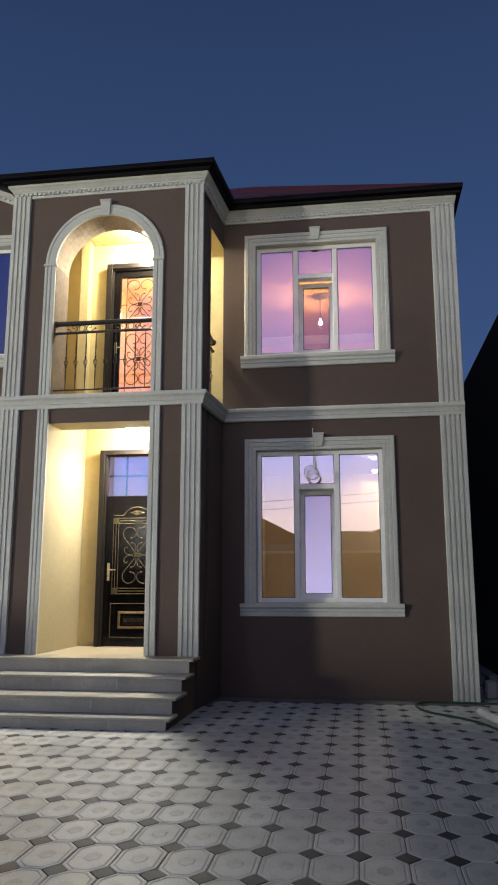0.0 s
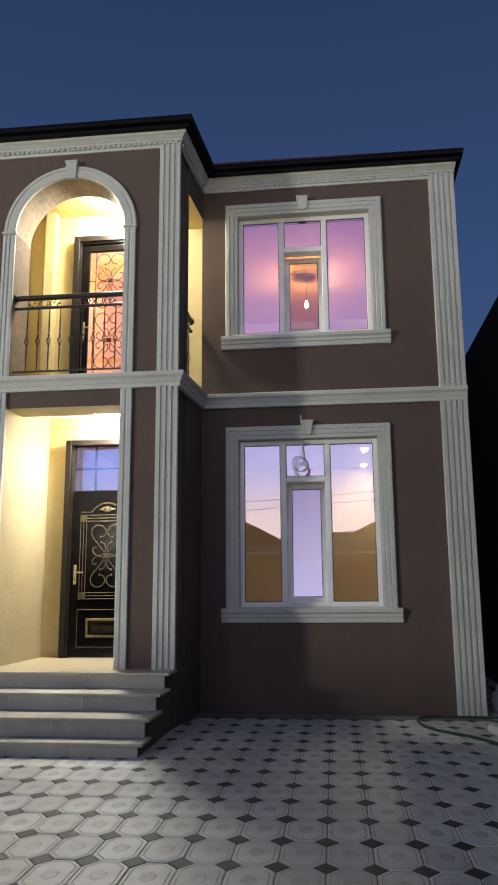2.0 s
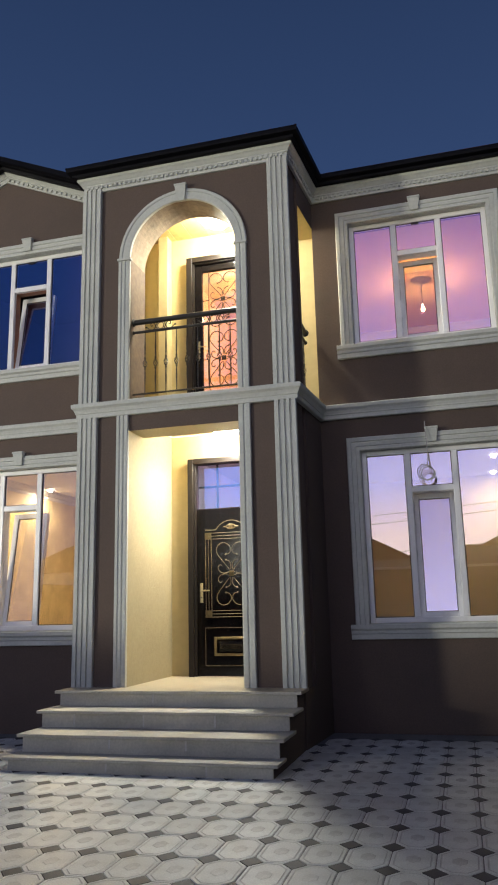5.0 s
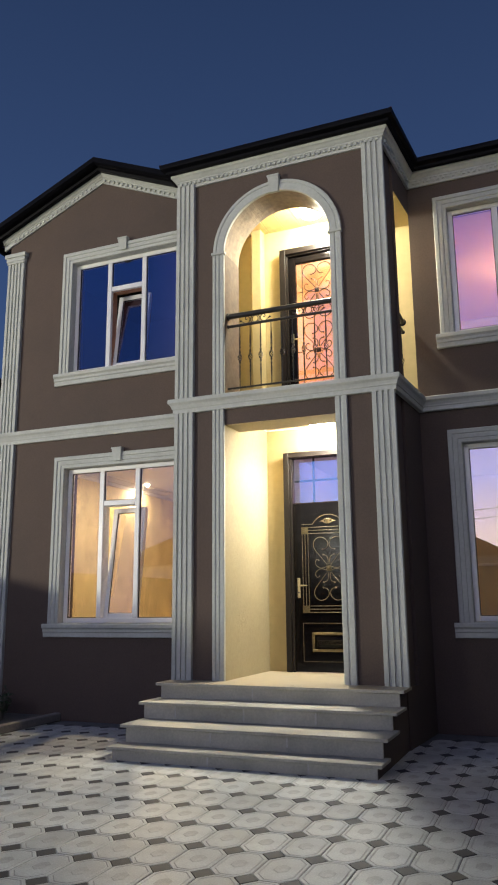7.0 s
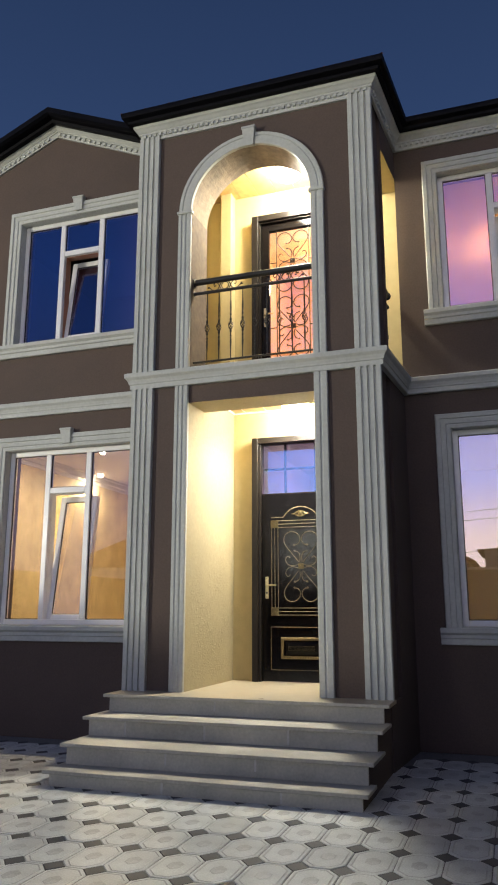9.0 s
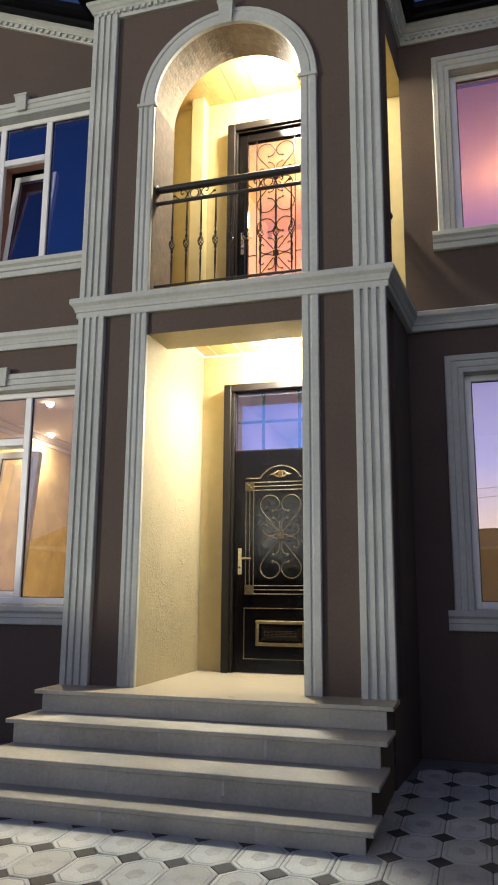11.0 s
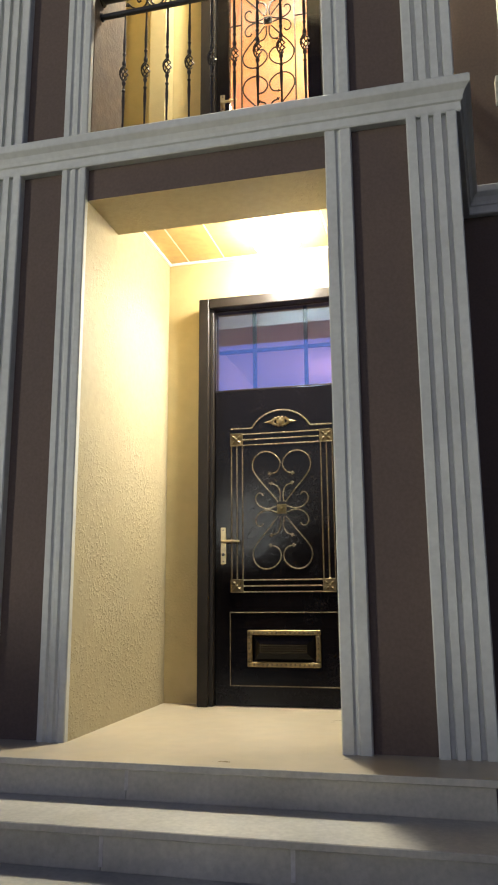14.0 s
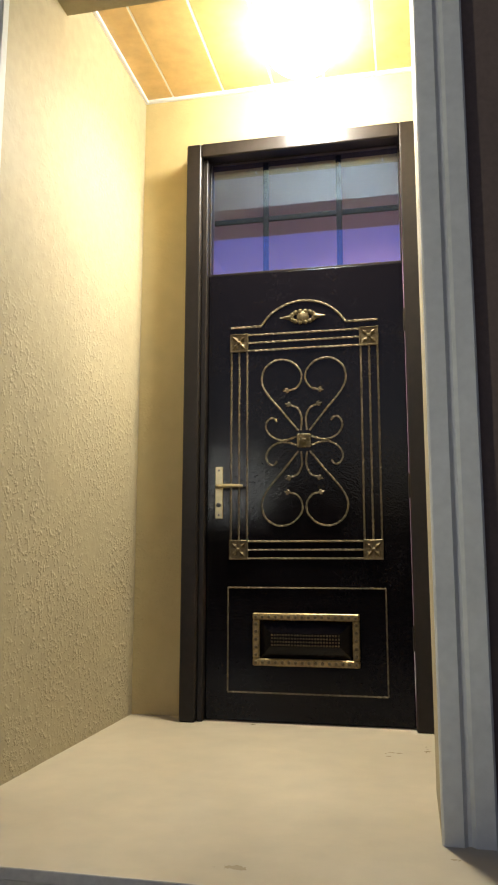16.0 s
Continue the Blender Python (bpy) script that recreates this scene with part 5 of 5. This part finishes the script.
built("wall_boundary_front", Geo().box(-8.55, 2.30, -5.4, -5.2, -0.035, 2.58), BLOCKWALL, "rendered boundary wall across the yard", "wall")
built("trim_boundary_coping", Geo().box(-8.55, 2.30, -5.45, -5.15, 2.581, 2.66, 0.01), PALEROOM, "pale coping of the boundary wall", "coping")


def far_house(x0, x1, y0, y1, z, peak, label):
    ob = thing("neighbour_house", ((x0 + x1) / 2, y0, 0), label, "house")
    part("wall", Geo().box(x0, x1, y0, y1, -0.035, z), BLOCKWALL, ob)
    xm = (x0 + x1) / 2
    g = Geo().add([(x0 - 0.4, y0 - 0.4, z), (x1 + 0.4, y0 - 0.4, z), (x1 + 0.4, y1 + 0.4, z), (x0 - 0.4, y1 + 0.4, z), (xm, y0 - 0.4, peak), (xm, y1 + 0.4, peak)], ((0, 1, 2, 3), (0, 4, 5, 3), (1, 2, 5, 4), (0, 1, 4), (3, 5, 2)))
    part("roof", g, ROOF, ob)
    for k in (0.25, 0.75):
        x = x0 + (x1 - x0) * k
        w = part("window", Geo().box(x - 0.7, x + 0.7, y1 + 0.01, y1 + 0.05, 1.2, 2.6, 0.01), WIRE, ob)
        part("pane", Geo().box(x - 0.6, x + 0.6, y1 + 0.051, y1 + 0.06, 1.3, 2.5), GASKET, w)


far_house(-12.6, -3.2, -35, -25, 4.05, 6.69, "rendered house with a gabled roof across the street")
far_house(-2.3, 1.1, -32, -25, 4.64, 4.73, "low flat-roofed house across the street")
far_house(1.12, 11.0, -35, -25, 4.62, 7.25, "rendered house with a gabled roof across the street")
far_house(-28.0, -16.0, -36, -25, 4.0, 6.2, "rendered house with a gabled roof across the street")
far_house(14.0, 26.0, -36, -26, 4.0, 6.4, "rendered house with a gabled roof across the street")


for x in (-17.0, 13.0):
    ob = thing("utility_pole", (x, -24.0, -0.035), "grey concrete utility pole with a crossarm across the street", "utility pole", group="utility poles")
    part("pole", Geo().lathe([(0.15, -0.035), (0.14, 1.0), (0.09, 8.4), (0.04, 8.43)], (x, -24.0, 0), "z", 12), BLOCKWALL, ob, smooth=True)
    part("crossarm", Geo().box(x - 0.05, x + 0.05, -24.45, -23.45, 7.4, 7.5, 0.01), WIRE, ob)
for z0, z1, y in ((5.23, 7.17, -23.91), (3.62, 5.4, -23.91), (5.75, 7.6, -23.91)):
    line = [(-17.0 + 30.0 * i / 24, y, z0 + (z1 - z0) * i / 24) for i in range(25)]
    tagged(part("power_line", Geo().tube(line, 0.014, 5), GASKET), "thin black power line strung between poles over the street", "power line", "power lines")
LPX, LPY, LPZ = -20.4, -7.0, 4.4
ob = thing("street_lamp", (LPX, LPY, -0.035), "grey steel street lamp, lit, beyond the boundary wall", "street lamp")
part("pole", Geo().lathe([(0.11, -0.035), (0.10, 1.2), (0.075, 1.25), (0.05, LPZ + 0.60), (0.02, LPZ + 0.64)], (LPX, LPY, 0), "z", 14), WIRE, ob, smooth=True)
part("arm", Geo().tube([(LPX, LPY, LPZ + 0.5), (LPX + 0.15, LPY, LPZ + 0.72), (LPX + 0.45, LPY, LPZ + 0.78)], [0.03, 0.028, 0.025], 8), WIRE, ob)
head = part("head", Geo().box(LPX + 0.15, LPX + 0.70, LPY - 0.12, LPY + 0.12, LPZ + 0.70, LPZ + 0.80, 0.02), WIRE, ob)
part("lens", Geo().box(LPX + 0.22, LPX + 0.62, LPY - 0.08, LPY + 0.08, LPZ + 0.685, LPZ + 0.699, 0.004), SPOTGLOW, head)

ob = thing("gate_lamp", (-6.95, -5.30, 2.66), "small white lit lamp on a post on the boundary wall", "wall lamp")
part("post", Geo().lathe([(0.060, 2.66), (0.055, 2.70), (0.024, 2.72), (0.022, 3.38), (0.012, 3.40)], (-6.95, -5.30, 0), "z", 12), WIRE, ob, smooth=True)
part("head", Geo().box(-7.08, -6.82, -5.278, -5.255, 3.20, 3.40, 0.008), WIRE, ob)
part("lens", Geo().box(-7.06, -6.84, -5.2545, -5.248, 3.22, 3.38, 0.002), SPOTGLOW, ob, "glowing white lens")


# ---------------------------------------------------------------- paving
TX, TY, X00, Y00, SKEW = 0.2605, 0.429, 0.070, 0.208, 0.005
built("pavement", Geo().box(-8.55, 2.30, -5.2, 18.0, -0.034, -0.006), JOINT, "patio of pale octagonal pavers with charcoal diamond insets", "pavement")
pavement = bpy.data.objects["pavement"]
CUTX, CUTY = 0.072, 0.085


def paver_shape(g, cx, cy, dz=0.0, tilt=(0, 0)):
    """An elongated octagon with a chamfered rim, a shallow inner border and a centre boss."""
    hx, hy, gap = TX / 2, TY / 2, 0.0035

    def ring(inset, z):
        ax, ay, kx, ky = hx - gap - inset, hy - gap - inset, CUTX - gap * 0.4 - inset * 0.42, CUTY - gap * 0.4 - inset * 0.42
        pts = [(ax - kx, -ay), (ax, -ay + ky), (ax, ay - ky), (ax - kx, ay), (-ax + kx, ay), (-ax, ay - ky), (-ax, -ay + ky), (-ax + kx, -ay)]
        return [(cx + a, cy + b, z + dz + a * tilt[0] + b * tilt[1]) for a, b in pts]

    rings = [ring(0, -0.010), ring(0, -0.003), ring(0.004, 0.0), ring(0.018, 0.0), ring(0.0235, -0.0026), ring(0.029, 0.0)]
    ax, ay = 0.043, 0.074
    d = [(cx + a, cy + b, 0.0 + dz + a * tilt[0] + b * tilt[1]) for a, b in ((0, -ay), (ax, -ay * 0.4), (ax, ay * 0.4), (0, ay), (0, ay), (-ax, ay * 0.4), (-ax, -ay * 0.4), (0, -ay))]
    v = [p for r in rings for p in r]
    f = [(r * 8 + i, r * 8 + (i + 1) % 8, r * 8 + 8 + (i + 1) % 8, r * 8 + 8 + i) for r in range(len(rings) - 1) for i in range(8)]
    f.append(tuple(range(len(v) - 8, len(v))))
    g.add(v, f)
    g.m[-len(f) + 24:-len(f) + 40] = [1] * 16
    b = [(cx + a, cy + c, h + dz) for h, s in ((0.0004, 1.0), (0.0018, 0.90)) for a, c in ((0, -ay * s), (ax * s, -ay * s * 0.45), (ax * s, ay * s * 0.45), (0, ay * s), (-ax * s, ay * s * 0.45), (-ax * s, -ay * s * 0.45))]
    g.add(b, [(i, (i + 1) % 6, (i + 1) % 6 + 6, i + 6) for i in range(6)] + [tuple(range(6, 12))], 1)


def dot_shape(g, cx, cy, dz=0.0):
    a, b = CUTX - 0.001, CUTY - 0.001
    v = [(cx + x * s, cy + y * s, h + dz) for h, s in ((-0.010, 1), (-0.003, 1), (-0.001, 0.95)) for x, y in ((0, -b), (a, 0), (0, b), (-a, 0))]
    g.add(v, [(r * 4 + i, r * 4 + (i + 1) % 4, r * 4 + 4 + (i + 1) % 4, r * 4 + 4 + i) for r in (0, 1) for i in range(4)] + [(8, 9, 10, 11)])


g = Geo()
paver_shape(g, 0, 0)
PAVER_MESH = g.mesh("paver", [PAVER, PAVER_MARK])
g = Geo()
dot_shape(g, 0, 0)
DOT_MESH = g.mesh("paver_inset", DOT)
far_p, far_d = Geo(), Geo()
rnd = random.Random(11)
i0, i1 = int((-8.45 - X00) / TX), int((2.25 - X00) / TX)
k0, k1 = int((-5.0 - Y00) / TY), int((17.5 - Y00) / TY)
for i in range(i0, i1 + 1):
    for k in range(k0, k1 + 1):
        dx, dy = X00 + i * TX, Y00 + k * TY
        px, py = dx + TX / 2, dy + TY / 2
        dx, dy, px, py = dx - SKEW * dy, dy + SKEW * dx, px - SKEW * py, py + SKEW * px

        def inside(x, y, hx, hy):
            if y + hy > YR or (x - hx < PX1 and y + hy > YL):
                return x - hx > RX1 - 0.02 or x + hx < LX0
            return x + hx < 2.29 and x - hx > -8.54
        near = -4.85 < px < 0.05 and 1.6 < py < 7.6
        for x, y, sh, me, nm, far in ((px, py, paver_shape, PAVER_MESH, "paver", far_p), (dx, dy, dot_shape, DOT_MESH, "paver_inset", far_d)):
            if not inside(x, y, TX / 2, TY / 2) or (STEPX0 + 0.2 < x < STEPX1 - 0.2 and y > 7.75):
                continue
            dz = rnd.uniform(-0.0015, 0.0012)
            if near:
                ob = new(nm, me)
                ob.parent = pavement
                ob.location = (x, y, dz)
                ob.rotation_euler = (rnd.uniform(-0.006, 0.006), rnd.uniform(-0.006, 0.006), SKEW + rnd.uniform(-0.006, 0.006))
            else:
                sh(far, x, y, dz)
for nm, geo, mat in (("paver_field", far_p, [PAVER_FAR, PAVER_MARK]), ("paver_inset_field", far_d, DOT)):
    ob = part(nm, geo, mat, pavement)
    ob["kind"] = "stuff"
